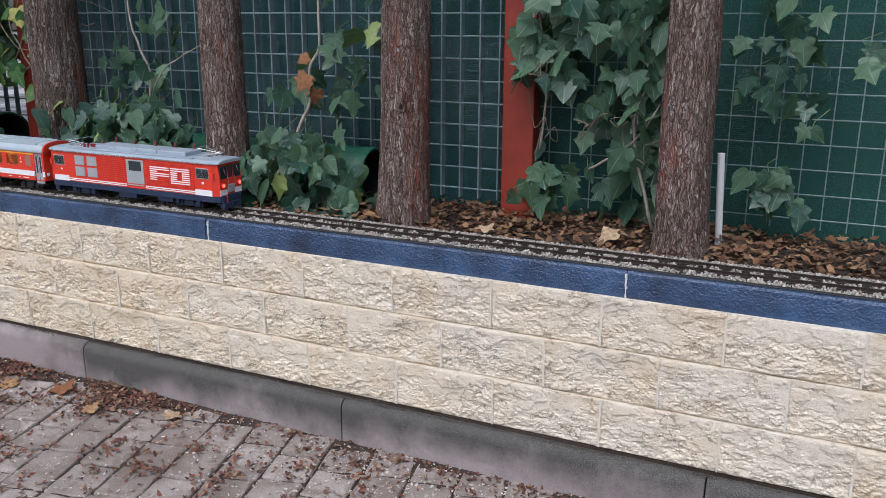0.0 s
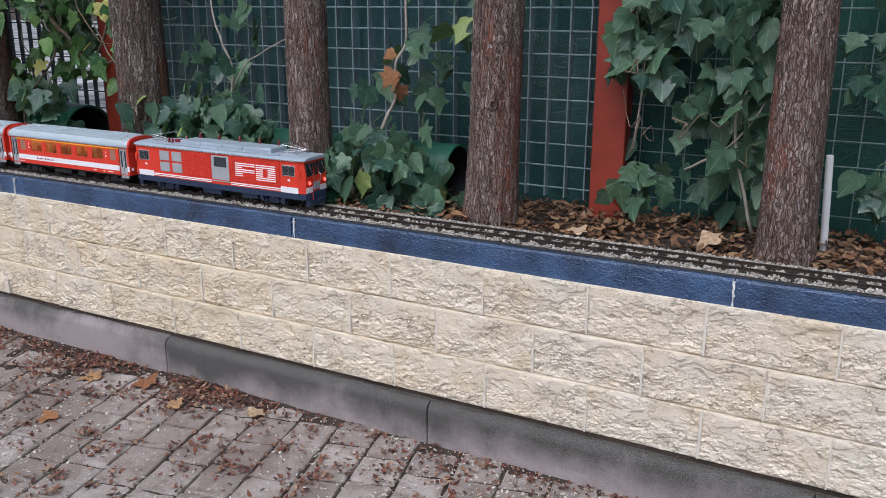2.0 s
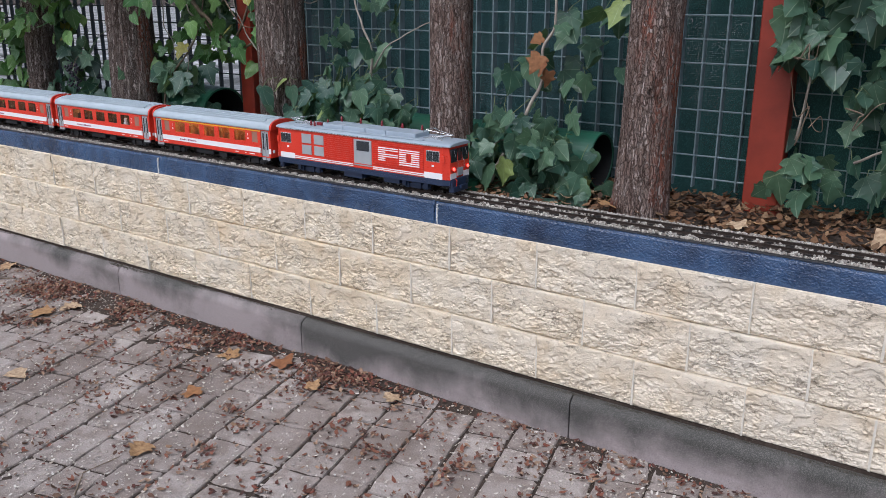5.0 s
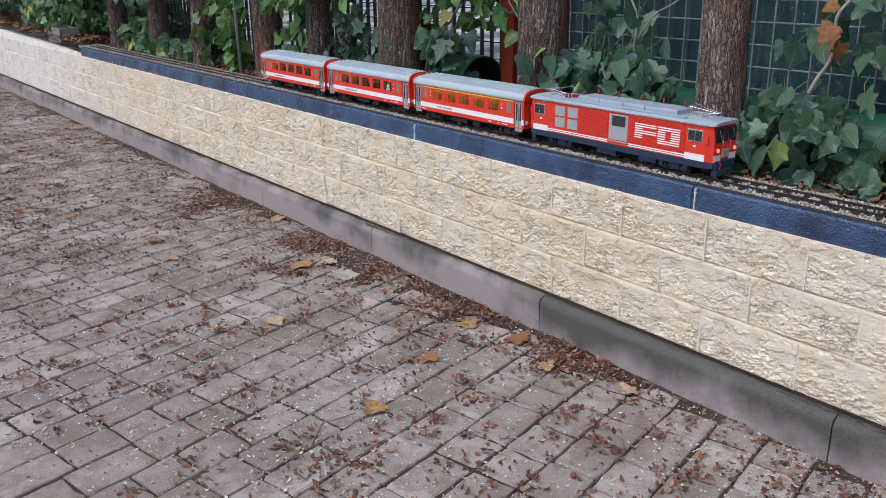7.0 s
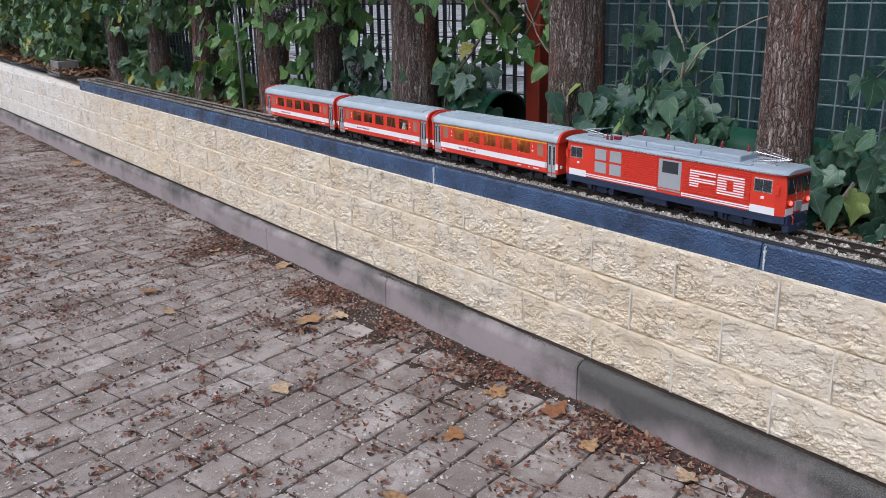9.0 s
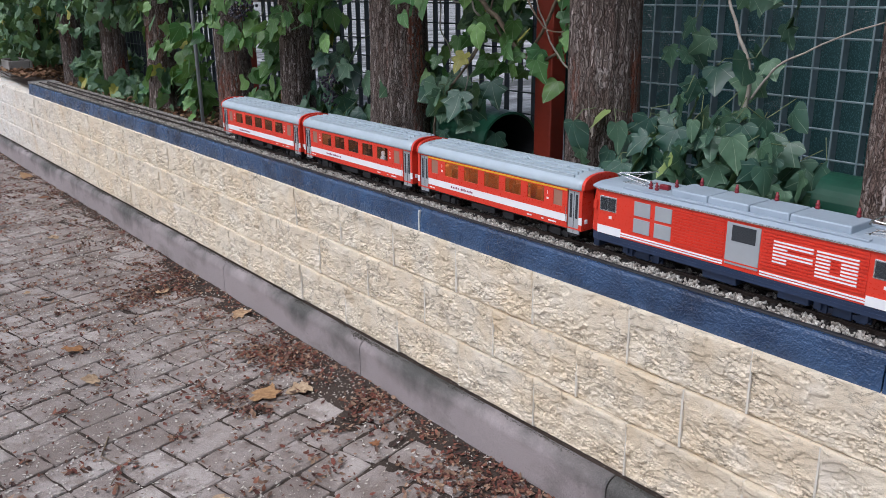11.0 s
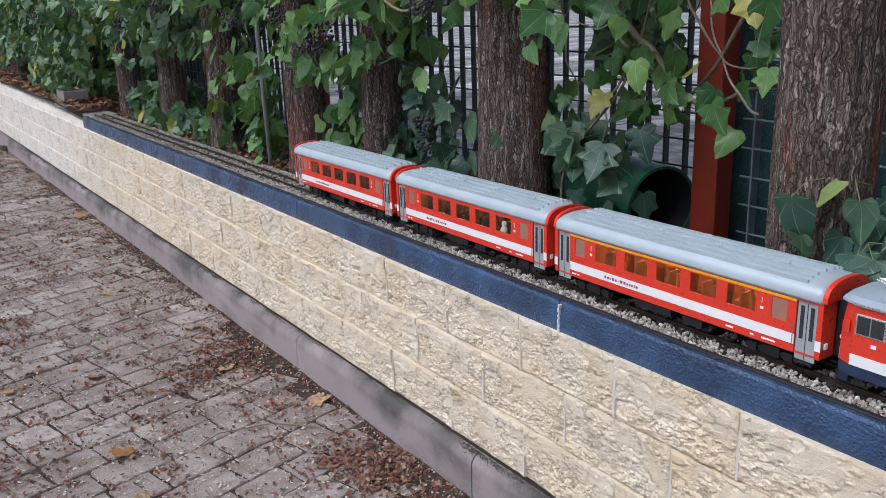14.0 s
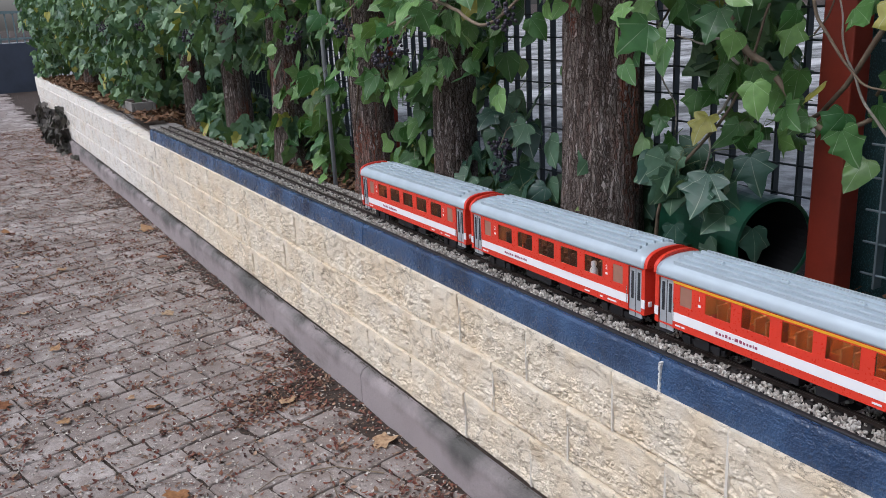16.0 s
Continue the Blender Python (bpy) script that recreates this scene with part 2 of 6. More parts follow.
def net_material():
    m = Mat("green_shade_net", 0.75, 0, 0.2)
    v = m.pos("world", (1, 1, 0.45))
    weave = m.voronoi(420, v)
    sep = m.node("ShaderNodeSeparateXYZ")
    m.l.new(m.geo.outputs["Position"], sep.inputs[0])
    east = m.node("ShaderNodeMapRange")
    east.inputs["From Min"].default_value, east.inputs["From Max"].default_value = -1.2, 0.0
    m.l.new(sep.outputs["X"], east.inputs["Value"])
    c = m.mix(east.outputs[0], m.mix(m.noise(2.4, 4), (0.04, 0.115, 0.125), (0.08, 0.185, 0.195)), m.mix(m.noise(2.4, 4), (0.022, 0.105, 0.085), (0.05, 0.17, 0.13)))
    c = m.mix(m.ramp(weave, (0.1, 0.0), (0.5, 0.65)), c, (0.004, 0.016, 0.014))
    m.color(c)
    gap = m.noise(420, 2, v)
    patch = m.noise(5, 3, m.pos("world", (1, 1, 0.5)))
    hole = m.math("MULTIPLY", m.math("MULTIPLY", m.ramp(gap, (0.55, 0.0), (0.63, 1.0)), m.ramp(m.math("ABSOLUTE", m.math("SINE", m.math("MULTIPLY", sep.outputs["Z"], 560.0))), (0.45, 0.0), (0.75, 1.0))), m.ramp(patch, (0.45, 0.02), (0.72, 0.5)))
    t = m.n.new("ShaderNodeBsdfTransparent")
    mx = m.n.new("ShaderNodeMixShader")
    m.l.new(hole, mx.inputs[0])
    m.l.new(m.p.outputs[0], mx.inputs[1])
    m.l.new(t.outputs[0], mx.inputs[2])
    m.l.new(mx.outputs[0], m.n["Material Output"].inputs["Surface"])
    return m.m


def blue_material():
    m = Mat("blue_hammered_paint", 0.28, 0, 0.6)
    # blue paint with the blotchy sheen mixed into its base colour
    c = m.mix(m.ramp(m.noise(7, 4), (0.32, 0.0), (0.66, 1.0)), (0.007, 0.021, 0.055), (0.034, 0.080, 0.172))
    c = m.mix(m.ramp(m.noise(45, 6), (0.66, 0.0), (0.76, 0.4)), c, (0.11, 0.14, 0.19))
    m.color(c)
    cells = m.noise(190, 2)
    m.bump(m.math("ADD", cells, m.math("MULTIPLY", m.noise(40, 3), 0.8)), 0.7, 0.005)
    m.rough(m.math("ADD", m.math("MULTIPLY", m.noise(9, 4), 0.5), 0.02))
    return m.m


def glass_material(name, tint, rough=0.05, clear=0.75):
    m = Mat(name, rough, 0, 0.5)
    m.color(tint)
    t = m.n.new("ShaderNodeBsdfTransparent")
    mx = m.n.new("ShaderNodeMixShader")
    mx.inputs[0].default_value = clear
    m.l.new(m.p.outputs[0], mx.inputs[1])
    m.l.new(t.outputs[0], mx.inputs[2])
    m.l.new(mx.outputs[0], m.n["Material Output"].inputs["Surface"])
    return m.m


def lamp_material(name, c, strength):
    m = Mat(name, 0.3)
    m.color(c)
    m.put(c, m.p.inputs["Emission Color"])
    m.p.inputs["Emission Strength"].default_value = strength
    return m.m


def ground_material():
    m = Mat("sandy_joint_soil", 0.95, 0, 0.15)
    c = m.mix(m.noise(3, 4), (0.042, 0.032, 0.026), (0.085, 0.064, 0.052))
    c = m.mix(m.ramp(m.noise(220, 4), (0.3, 0.5), (0.65, 1.0)), (0.02, 0.016, 0.012), c)
    c = m.mix(m.ramp(m.voronoi(140), (0.07, 0.8), (0.14, 0.0)), c, (0.42, 0.38, 0.33))
    m.color(c)
    m.bump(m.noise(160, 5), 0.7, 0.004)
    return m.m


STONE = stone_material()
PAVER = paver_material()
KERB = concrete_material("weathered_kerb_concrete", (0.275, 0.232, 0.228), (0.385, 0.338, 0.33))
GREYBLOCK = concrete_material("grey_concrete", (0.2, 0.19, 0.17), (0.3, 0.28, 0.26), False)
PALEROAD = concrete_material("pale_concrete_road", (0.46, 0.465, 0.46), (0.70, 0.70, 0.69))
SOIL = ground_material()
BARK = bark_material("red_brown_bark", (0.135, 0.088, 0.07), (0.28, 0.205, 0.172), (0.46, 0.385, 0.345))
# greyer bark, its colour also darkened for the shade under the ivy canopy
SHADEDGREYBARK = bark_material("shaded_grey_brown_bark", (0.085, 0.068, 0.056), (0.19, 0.158, 0.135), (0.33, 0.29, 0.26), 0.13)
NET = net_material()
BLUE = blue_material()
BLACK = plain("black_plastic", (0.018, 0.018, 0.02), 0.5)
RAIL = plain("dark_weathered_rail", (0.085, 0.065, 0.055), 0.42, 0.6, 0.35, 60)
SLEEPER = plain("brown_black_sleeper_plastic", (0.028, 0.023, 0.02), 0.7, 0, 0.3, 40)
BALLAST = litter_material("mixed_grey_gravel", (0.30, 0.27, 0.235), (0.58, 0.55, 0.49), (0.40, 0.36, 0.31), (0.20, 0.175, 0.15), (0.66, 0.63, 0.57))
BEDLITTER = litter_material("brown_bed_litter", (0.10, 0.05, 0.028), (0.20, 0.105, 0.055), (0.14, 0.07, 0.035), (0.32, 0.20, 0.11), (0.065, 0.04, 0.027))
SEEDS = litter_material("red_brown_bud_scales", (0.19, 0.056, 0.042), (0.23, 0.10, 0.062), (0.09, 0.036, 0.03), (0.40, 0.27, 0.18), (0.15, 0.055, 0.042), (0.05, 0.028, 0.024), (0.26, 0.16, 0.10))
CHIPS = litter_material("pale_grit", (0.62, 0.58, 0.52), (0.42, 0.36, 0.30), (0.72, 0.69, 0.64))
DRYLEAF = dry_leaf_material("dry_tan_leaf", (0.36, 0.215, 0.10), (0.50, 0.38, 0.25))
ORANGELEAF = dry_leaf_material("orange_brown_leaf", (0.21, 0.085, 0.04), (0.34, 0.17, 0.07))
IVY = leaf_material("ivy_leaf", (0.026, 0.078, 0.058), (0.095, 0.18, 0.105), (0.26, 0.34, 0.11), 0.025, 0.38)
IVYBRIGHT = leaf_material("bright_ivy_leaf", (0.035, 0.125, 0.032), (0.15, 0.285, 0.075), (0.36, 0.34, 0.07), 0.03, 0.34)
IVYSTUFF = leaf_material("ivy_foliage", (0.045, 0.115, 0.065), (0.19, 0.31, 0.15), (0.40, 0.38, 0.08), 0.04, 0.42, True)
STEM = plain("ivy_stem", (0.20, 0.15, 0.10), 0.8, 0, 0.4, 60)
PALESTEM = plain("pale_dry_stem", (0.37, 0.33, 0.275), 0.8, 0, 0.35, 60)
MOSS = litter_material("dark_moss_dirt", (0.05, 0.048, 0.035), (0.10, 0.09, 0.07), (0.035, 0.035, 0.028), (0.17, 0.15, 0.12))
DRYWEED = litter_material("dark_dry_weed", (0.06, 0.055, 0.05), (0.13, 0.12, 0.105), (0.045, 0.05, 0.035), (0.19, 0.17, 0.15))
BERRY = plain("dark_ivy_berry", (0.032, 0.026, 0.04), 0.45, 0, 0.4, 200)
REDPOST = plain("red_oxide_paint", (0.30, 0.038, 0.018), 0.5, 0, 0.3, 14)
GRATE = plain("grey_green_grating", (0.24, 0.315, 0.34), 0.5, 0.1, 0.3, 20)
PETIOLE = plain("green_leaf_stalk", (0.15, 0.19, 0.075), 0.6, 0, 0.3, 60)
FENCE = plain("dark_galvanised_steel", (0.055, 0.066, 0.07), 0.5, 0.3, 0.3, 20)
WIRE = plain("grey_green_wire", (0.19, 0.26, 0.26), 0.5, 0.2, 0.25, 30)
GREENPAINT = plain("green_painted_plastic", (0.018, 0.10, 0.055), 0.4, 0, 0.45, 9)
WHITEPIPE = plain("white_plastic", (0.72, 0.72, 0.70), 0.4)
RED = plain("bright_red_lacquer", (0.66, 0.042, 0.02), 0.3, 0, 0.08, 20)
REDDARK = plain("dark_red_lacquer", (0.20, 0.012, 0.02), 0.4, 0, 0.1, 60)
WHITE = plain("white_lacquer", (0.80, 0.80, 0.80), 0.35, 0, 0.06, 30)
BLOTCHY = plain("blotchy_green_paint", (0.022, 0.115, 0.07), 0.45, 0, 0.6, 6)
# near-black colour standing in for the shade inside the pipes
PIPESHADE = plain("pitch_black_pipe_shade", (0.005, 0.005, 0.006), 0.8)
SILVER = plain("silver_grey_roof", (0.43, 0.50, 0.545), 0.36, 0.15, 0.12, 18)
LOCOROOF = plain("blue_grey_roof", (0.36, 0.425, 0.49), 0.42, 0.1, 0.12, 18)
GREYDOOR = plain("grey_panel", (0.36, 0.385, 0.40), 0.4, 0.1, 0.1, 30)
NAVY = plain("navy_underframe", (0.022, 0.04, 0.088), 0.4, 0, 0.25, 40)
YELLOW = plain("yellow_stripe", (0.75, 0.38, 0.015), 0.4, 0, 0.05, 30)
SEAT = plain("orange_brown_seat", (0.45, 0.17, 0.035), 0.6, 0, 0.2, 60)
LINING = plain("tan_inner_lining", (0.48, 0.26, 0.10), 0.6, 0, 0.1, 40)
FROST = plain("tan_frosted_pane", (0.34, 0.17, 0.12), 0.35, 0, 0.15, 80)
CHROME = plain("bright_metal", (0.72, 0.72, 0.72), 0.25, 0.9, 0.1, 80)
GLASS = glass_material("tinted_model_glass", (0.02, 0.02, 0.02), 0.05, 0.86)
DARKGLASS = glass_material("dark_cab_glass", (0.03, 0.036, 0.042), 0.06, 0.15)
REDLAMP = lamp_material("lit_red_lamp", (1.0, 0.045, 0.03), 5.0)
MORTAR = plain("pale_mortar", (0.66, 0.615, 0.53), 0.9, 0, 0.08, 60)
CEILINGLAMP = lamp_material("warm_coach_lamp", (1.0, 0.62, 0.28), 12.0)
DARKSEAT = plain("dark_brown_seat", (0.10, 0.058, 0.04), 0.6, 0, 0.2, 60)
DIMLINING = plain("brown_inner_lining", (0.26, 0.14, 0.075), 0.6, 0, 0.2, 40)
LETTERING = plain("plum_lettering", (0.27, 0.05, 0.10), 0.4)
BLUEWALL = plain("dark_blue_grey_render", (0.055, 0.066, 0.09), 0.8, 0, 0.3, 3)

# ---------------- building helpers ----------------


def part(name, bm, material, parent=None, label="", smooth=False, keep=False):
    """Link a bmesh as ONE mesh object, under a thing or a part."""
    me = bpy.data.meshes.new(name)
    bm.normal_update()
    bm.to_mesh(me)
    if not keep:
        bm.free()
    me.materials.append(material)
    if smooth:
        me.shade_smooth()
    ob = new(name, me)
    ob.parent = parent
    if label:
        tagged(ob, label)
    return ob


def thing(name, label, category, where=(0, 0, 0), turn=(0, 0, 0), group="", kind=""):
    ob = new(name)
    ob.empty_display_size = 0.05
    ob.matrix_basis = pose(*where, *turn)
    return tagged(ob, label, category, group, kind)


def box(bm, x0, x1, y0, y1, z0, z1):
    vs = [bm.verts.new(p) for p in ((x0, y0, z0), (x1, y0, z0), (x1, y1, z0), (x0, y1, z0), (x0, y0, z1), (x1, y0, z1), (x1, y1, z1), (x0, y1, z1))]
    for f in ((3, 2, 1, 0), (4, 5, 6, 7), (0, 1, 5, 4), (1, 2, 6, 5), (2, 3, 7, 6), (3, 0, 4, 7)):
        bm.faces.new([vs[i] for i in f])
    return vs


def boxes(*rows, bevel=0.0):
    bm = bmesh.new()
    for r in rows:
        box(bm, *r)
    if bevel:
        bmesh.ops.bevel(bm, geom=bm.edges[:], offset=bevel, segments=2, affect="EDGES", profile=0.5)
    return bm


def ring(bm, pts):
    return [bm.verts.new(p) for p in pts]


def loft(bm, rings, closed=True, caps=True):
    made = [ring(bm, r) for r in rings]
    n = len(made[0])
    for a, b in zip(made, made[1:]):
        for i in range(n if closed else n - 1):
            bm.faces.new((a[i], a[(i + 1) % n], b[(i + 1) % n], b[i]))
    if caps:
        bm.faces.new(made[0][::-1])
        bm.faces.new(made[-1])
    return made


def tube(points, r, sides=6, taper=1.0):
    """A round bar along points."""
    bm = bmesh.new()
    pts = [Vector(p) for p in points]
    rings = []
    for i, p in enumerate(pts):
        d = (pts[min(i + 1, len(pts) - 1)] - pts[max(i - 1, 0)]).normalized()
        side = d.cross(Vector((0.13, 0.21, 0.97))).normalized()
        up = side.cross(d)
        k = r * (1 + (taper - 1) * i / max(1, len(pts) - 1))
        rings.append([p + k * (math.cos(a) * side + math.sin(a) * up) for a in (2 * math.pi * j / sides for j in range(sides))])
    loft(bm, rings)
    bmesh.ops.recalc_face_normals(bm, faces=bm.faces[:])
    return bm


def disc_x(bm, x0, x1, y, z, r, n=16):
    """A drum with its axle along y given as x0..x1 = y range."""
    loft(bm, [[(y + r * math.cos(2 * math.pi * i / n), yy, z + r * math.sin(2 * math.pi * i / n)) for i in range(n)] for yy in (x0, x1)])


def writing(text, size, where, turn, material, parent, name="numeral"):
    cu = bpy.data.curves.new(name, "FONT")
    cu.body, cu.size, cu.extrude, cu.align_x, cu.align_y = text, size, 0.0002, "CENTER", "CENTER"
    cu.materials.append(material)
    ob = new(name, cu)
    me = bpy.data.meshes.new_from_object(ob.evaluated_get(bpy.context.evaluated_depsgraph_get()))
    bpy.data.objects.remove(ob)
    ob = new(name, me)
    ob.parent = parent
    ob.matrix_basis = pose(*where, *turn)
    return ob

# ---------------- the large structure ----------------
KERB_FRONT, KERB_TOP = 2.085, 0.128
WALL_FACE, WALL_TOP = 2.118, 0.537
TROUGH_TOP = 0.600
RAIL_Y, RAIL_TOP = 2.222, 0.609
BED = 0.585
BLOCK, COURSE = 0.2835, 0.1325
X_LEFT, X_RIGHT = -13.2, 3.2

bm = bmesh.new()
vs = [bm.verts.new(p) for p in ((-400, -400, 0.0), (400, -400, 0.0), (400, 400, 0.0), (-400, 400, 0.0))]
bm.faces.new(vs)
ground = tagged(part("ground", bm, SOIL), "brown sandy soil under the paving", "ground", kind="structure")

bm = boxes((-60, 40, 2.95, 40, -0.02, 0.35))
tagged(part("road", bm, PALEROAD), "pale concrete road beyond the fence", "road", kind="structure")

# raised bed behind the wall
bm = bmesh.new()
nx, ny = 160, 10
grid = {}
for i in range(nx + 1):
    for j in range(ny + 1):
        x = X_LEFT + 0.15 + (X_RIGHT - X_LEFT - 0.15) * i / nx
        y = 2.16 + 0.79 * j / ny
        z = BED - 0.012 + 0.02 * noise.noise((x * 3, y * 3, 0)) * (y > 2.3)
        if x < -7.0:
            z += min(0.05, (-7.0 - x) * 0.05)
        grid[i, j] = bm.verts.new((x, y, z))
for i in range(nx):
    for j in range(ny):
        bm.faces.new((grid[i, j], grid[i + 1, j], grid[i + 1, j + 1], grid[i, j + 1]))
tagged(part("planting_bed", bm, SOIL, smooth=True), "dark soil bed behind the low wall", "soil", kind="structure")

# core of the wall, set back behind the block faces
bm = boxes((X_LEFT + 0.02, X_RIGHT, WALL_FACE + 0.02, 2.30, -0.2, WALL_TOP - 0.012))
wall = tagged(part("wall_front", bm, GREYBLOCK), "low retaining wall of cream split-face blocks", "wall", kind="structure")


def block_mesh(seed, length, nx, nz, gap=0.0012, height=COURSE, depth=0.05):
    """Split-face block: broken ledges with crisp edges, origin at the face's lower left."""
    rnd = random.Random(seed)
    off = Vector((rnd.uniform(0, 50), rnd.uniform(0, 50), rnd.uniform(0, 50)))
    slant = rnd.uniform(0.25, 0.6)
    bm = bmesh.new()
    front = {}
    for i in range(nx + 1):
        for k in range(nz + 1):
            x = gap + (length - 2 * gap) * i / nx
            z = gap + (height - 2 * gap) * k / nz
            side = min(1.0, min(x - gap, length - gap - x) / 0.004) if gap > 0.001 else 1.0
            top, foot = min(1.0, (height - gap - z) / 0.004), min(1.0, (z - gap) / 0.004)
            lift = (0.75 + 0.25 * side) * (0.84 + 0.16 * top) * (0.25 + 0.75 * foot)
            up = z / height
            q = Vector((x * 9 + z * 9 * slant, z * 12 - x * 6 * slant, 0)) + off
            v = noise.fractal(q, 0.7, 2.2, 6) * 1.5 + 2.4 * (up - 0.5)
            ledge = math.floor(v)
            v = ledge + 0.3 * min((v - ledge) / 0.8, 1.0) + 0.7 * max(0.0, ((v - ledge) - 0.8) / 0.2)
            broken = min(1.0, max(0.08, 1.25 - 1.5 * up + 0.9 * noise.noise(Vector((x * 13, z * 16, 7)) + off)))
            w = abs(noise.fractal(Vector((x * 30 + z * 20 * slant, z * 46 - x * 14 * slant, 4)) + off, 0.8, 2.2, 4))
            chip = 1.6 - 4.5 * min(w, 0.6)
            fine = noise.fractal(Vector((x * 160, z * 180, 0)) + off, 0.9, 2.1, 2)
            big = noise.noise(Vector((x * 7, z * 9, 1)) + off)
            rift = abs(noise.fractal(Vector((x * 20 + z * 14 * slant, z * 34 - x * 9 * slant, 9)) + off, 0.7, 2.1, 4))
            rift = max(0.0, 1 - rift / 0.07) * min(1.0, broken * 1.4)
            y = lift * (0.0040 * rift - 0.0072 - 0.0038 * v - broken * (0.0018 * chip + 0.0011 * fine) - 0.0012 * big)
            front[i, k] = bm.verts.new((x, min(max(y, -0.021), 0.002), z))
    for i in range(nx):
        for k in range(nz):
            bm.faces.new((front[i, k], front[i + 1, k], front[i + 1, k + 1], front[i, k + 1]))
    rim = [front[i, 0] for i in range(nx + 1)] + [front[nx, k] for k in range(1, nz + 1)] + [front[i, nz] for i in range(nx - 1, -1, -1)] + [front[0, k] for k in range(nz - 1, 0, -1)]
    back = [bm.verts.new((v.co.x, depth, v.co.z)) for v in rim]
    for i in range(len(rim)):
        j = (i + 1) % len(rim)
        bm.faces.new((rim[j], rim[i], back[i], back[j]))
    bm.faces.new(back)
    me = bpy.data.meshes.new("stone_block")
    bm.to_mesh(me)
    bm.free()
    me.materials.append(STONE)
    me.shade_smooth()
    me.set_sharp_from_angle(angle=radians(20))
    return me


BLOCKS = [block_mesh(s, BLOCK, 104, 48) for s in range(14)]
FAR_BLOCKS = [block_mesh(s + 20, BLOCK, 76, 34, 0.0002) for s in range(8)]

# kerb stones, one metre long, with a rounded front arris


def kerb_mesh(seed):
    rnd = random.Random(seed)
    bm = bmesh.new()
    prof = [(0.0, -0.1), (0.0, 0.095)]
    for a in range(0, 91, 15):
        prof.append((0.028 - 0.028 * math.cos(radians(a)), 0.100 + 0.028 * math.sin(radians(a))))
    prof += [(0.06, 0.128), (0.06, -0.1)]
    rings = []
    for i in range(31):
        x = 0.002 + 0.991 * i / 30
        rings.append([(x, y + 0.0015 * noise.noise((x * 9 + seed * 7, z * 30, 1)) - (0.002 if i in (0, 30) else 0) * -1, z + 0.0012 * noise.noise((x * 14, seed, y * 40))) for y, z in prof])
    loft(bm, rings)
    bmesh.ops.recalc_face_normals(bm, faces=bm.faces[:])
    me = bpy.data.meshes.new("kerb_stone")
    bm.to_mesh(me)
    bm.free()
    me.materials.append(KERB)
    me.shade_smooth()
    me.set_sharp_from_angle(angle=radians(40))
    return me


KERBS = [kerb_mesh(s) for s in range(4)]
kerb = thing("kerb", "grey concrete kerb along the foot of the wall", "kerb", kind="structure")
for i in range(-11, 4):
    ob = new("kerb_stone", KERBS[i % 4])
    ob.parent = kerb
    ob.matrix_basis = pose(-0.791 + i * 0.995, KERB_FRONT, 0)

# blue trough wall that holds the track's ballast
trough = thing("track_trough", "dark blue textured metal edging that holds the track ballast", "edging", kind="structure")
xs = [-6.72] + [-0.018 - 1.245 * k for k in range(5, -2, -1)] + [X_RIGHT]
for a, b in zip(xs, xs[1:]):
    bm = bmesh.new()
    rings = []
    n = max(4, int((b - a) / 0.04))
    for i in range(n + 1):
        x = a + 0.0015 + (b - a - 0.003) * i / n
        w = 0.0012 * noise.noise((x * 5, 0, 2))
        rings.append([(x, 2.1185 + w, WALL_TOP - 0.002), (x, 2.1205 + w, WALL_TOP + 0.03), (x, 2.124 + w, TROUGH_TOP - 0.006), (x, 2.127, TROUGH_TOP), (x, 2.136, TROUGH_TOP), (x, 2.136, WALL_TOP - 0.002)])
    loft(bm, rings)
    bmesh.ops.recalc_face_normals(bm, faces=bm.faces[:])
    part("panel", bm, BLUE, trough)
bm = boxes((-6.72, X_RIGHT, 2.1365, 2.147, 0.56, TROUGH_TOP + 0.004), bevel=0.002)
part("rim", bm, BLACK, trough, "black rubber rim strip")
for x in (-2.503, -1.252, -0.018):
    bm = bmesh.new()
    rj = random.Random(int(x * 100))
    z = WALL_TOP + 0.001
    while z < TROUGH_TOP - 0.006:
        hgt, wid, off = rj.uniform(0.002, 0.009), rj.uniform(0.0008, 0.0028), rj.uniform(-0.0012, 0.0012)
        box(bm, x + off - wid, x + off + wid, 2.1165, 2.126, z, min(z + hgt, TROUGH_TOP - 0.005))
        z += hgt + rj.uniform(-0.0005, 0.002)
    part("joint_seal", bm, WHITEPIPE, trough, "pale flaking joint seal")

# far dark wall where the paving ends, and the railing on it
bm = boxes((-20.3, -20.0, -8, 2.9, -0.1, 0.93), bevel=0.01)
tagged(part("wall_far", bm, BLUEWALL), "dark blue-grey rendered wall at the yard's end", "wall", kind="structure")
rail = thing("railing", "pale grey metal railing on the far wall", "railing", (-20.15, 0, 0.93))
part("top_rail", boxes((-0.02, 0.02, -3, 2.9, 0.55, 0.6)), WIRE, rail)
part("bottom_rail", boxes((-0.02, 0.02, -3, 2.9, 0.06, 0.1)), WIRE, rail)
sl = boxes((-0.012, 0.012, -0.012, 0.012, 0.0, 0.58))
first = part("baluster", sl, WIRE, rail)
first.location.y = 2.8
for i in range(1, 40):
    ob = new("baluster", first.data)
    ob.parent = rail
    ob.location.y = 2.8 - i * 0.14

# ---------------- fence ----------------
POSTS = (-4.63, -2.568, -0.487, 1.6, 3.68)


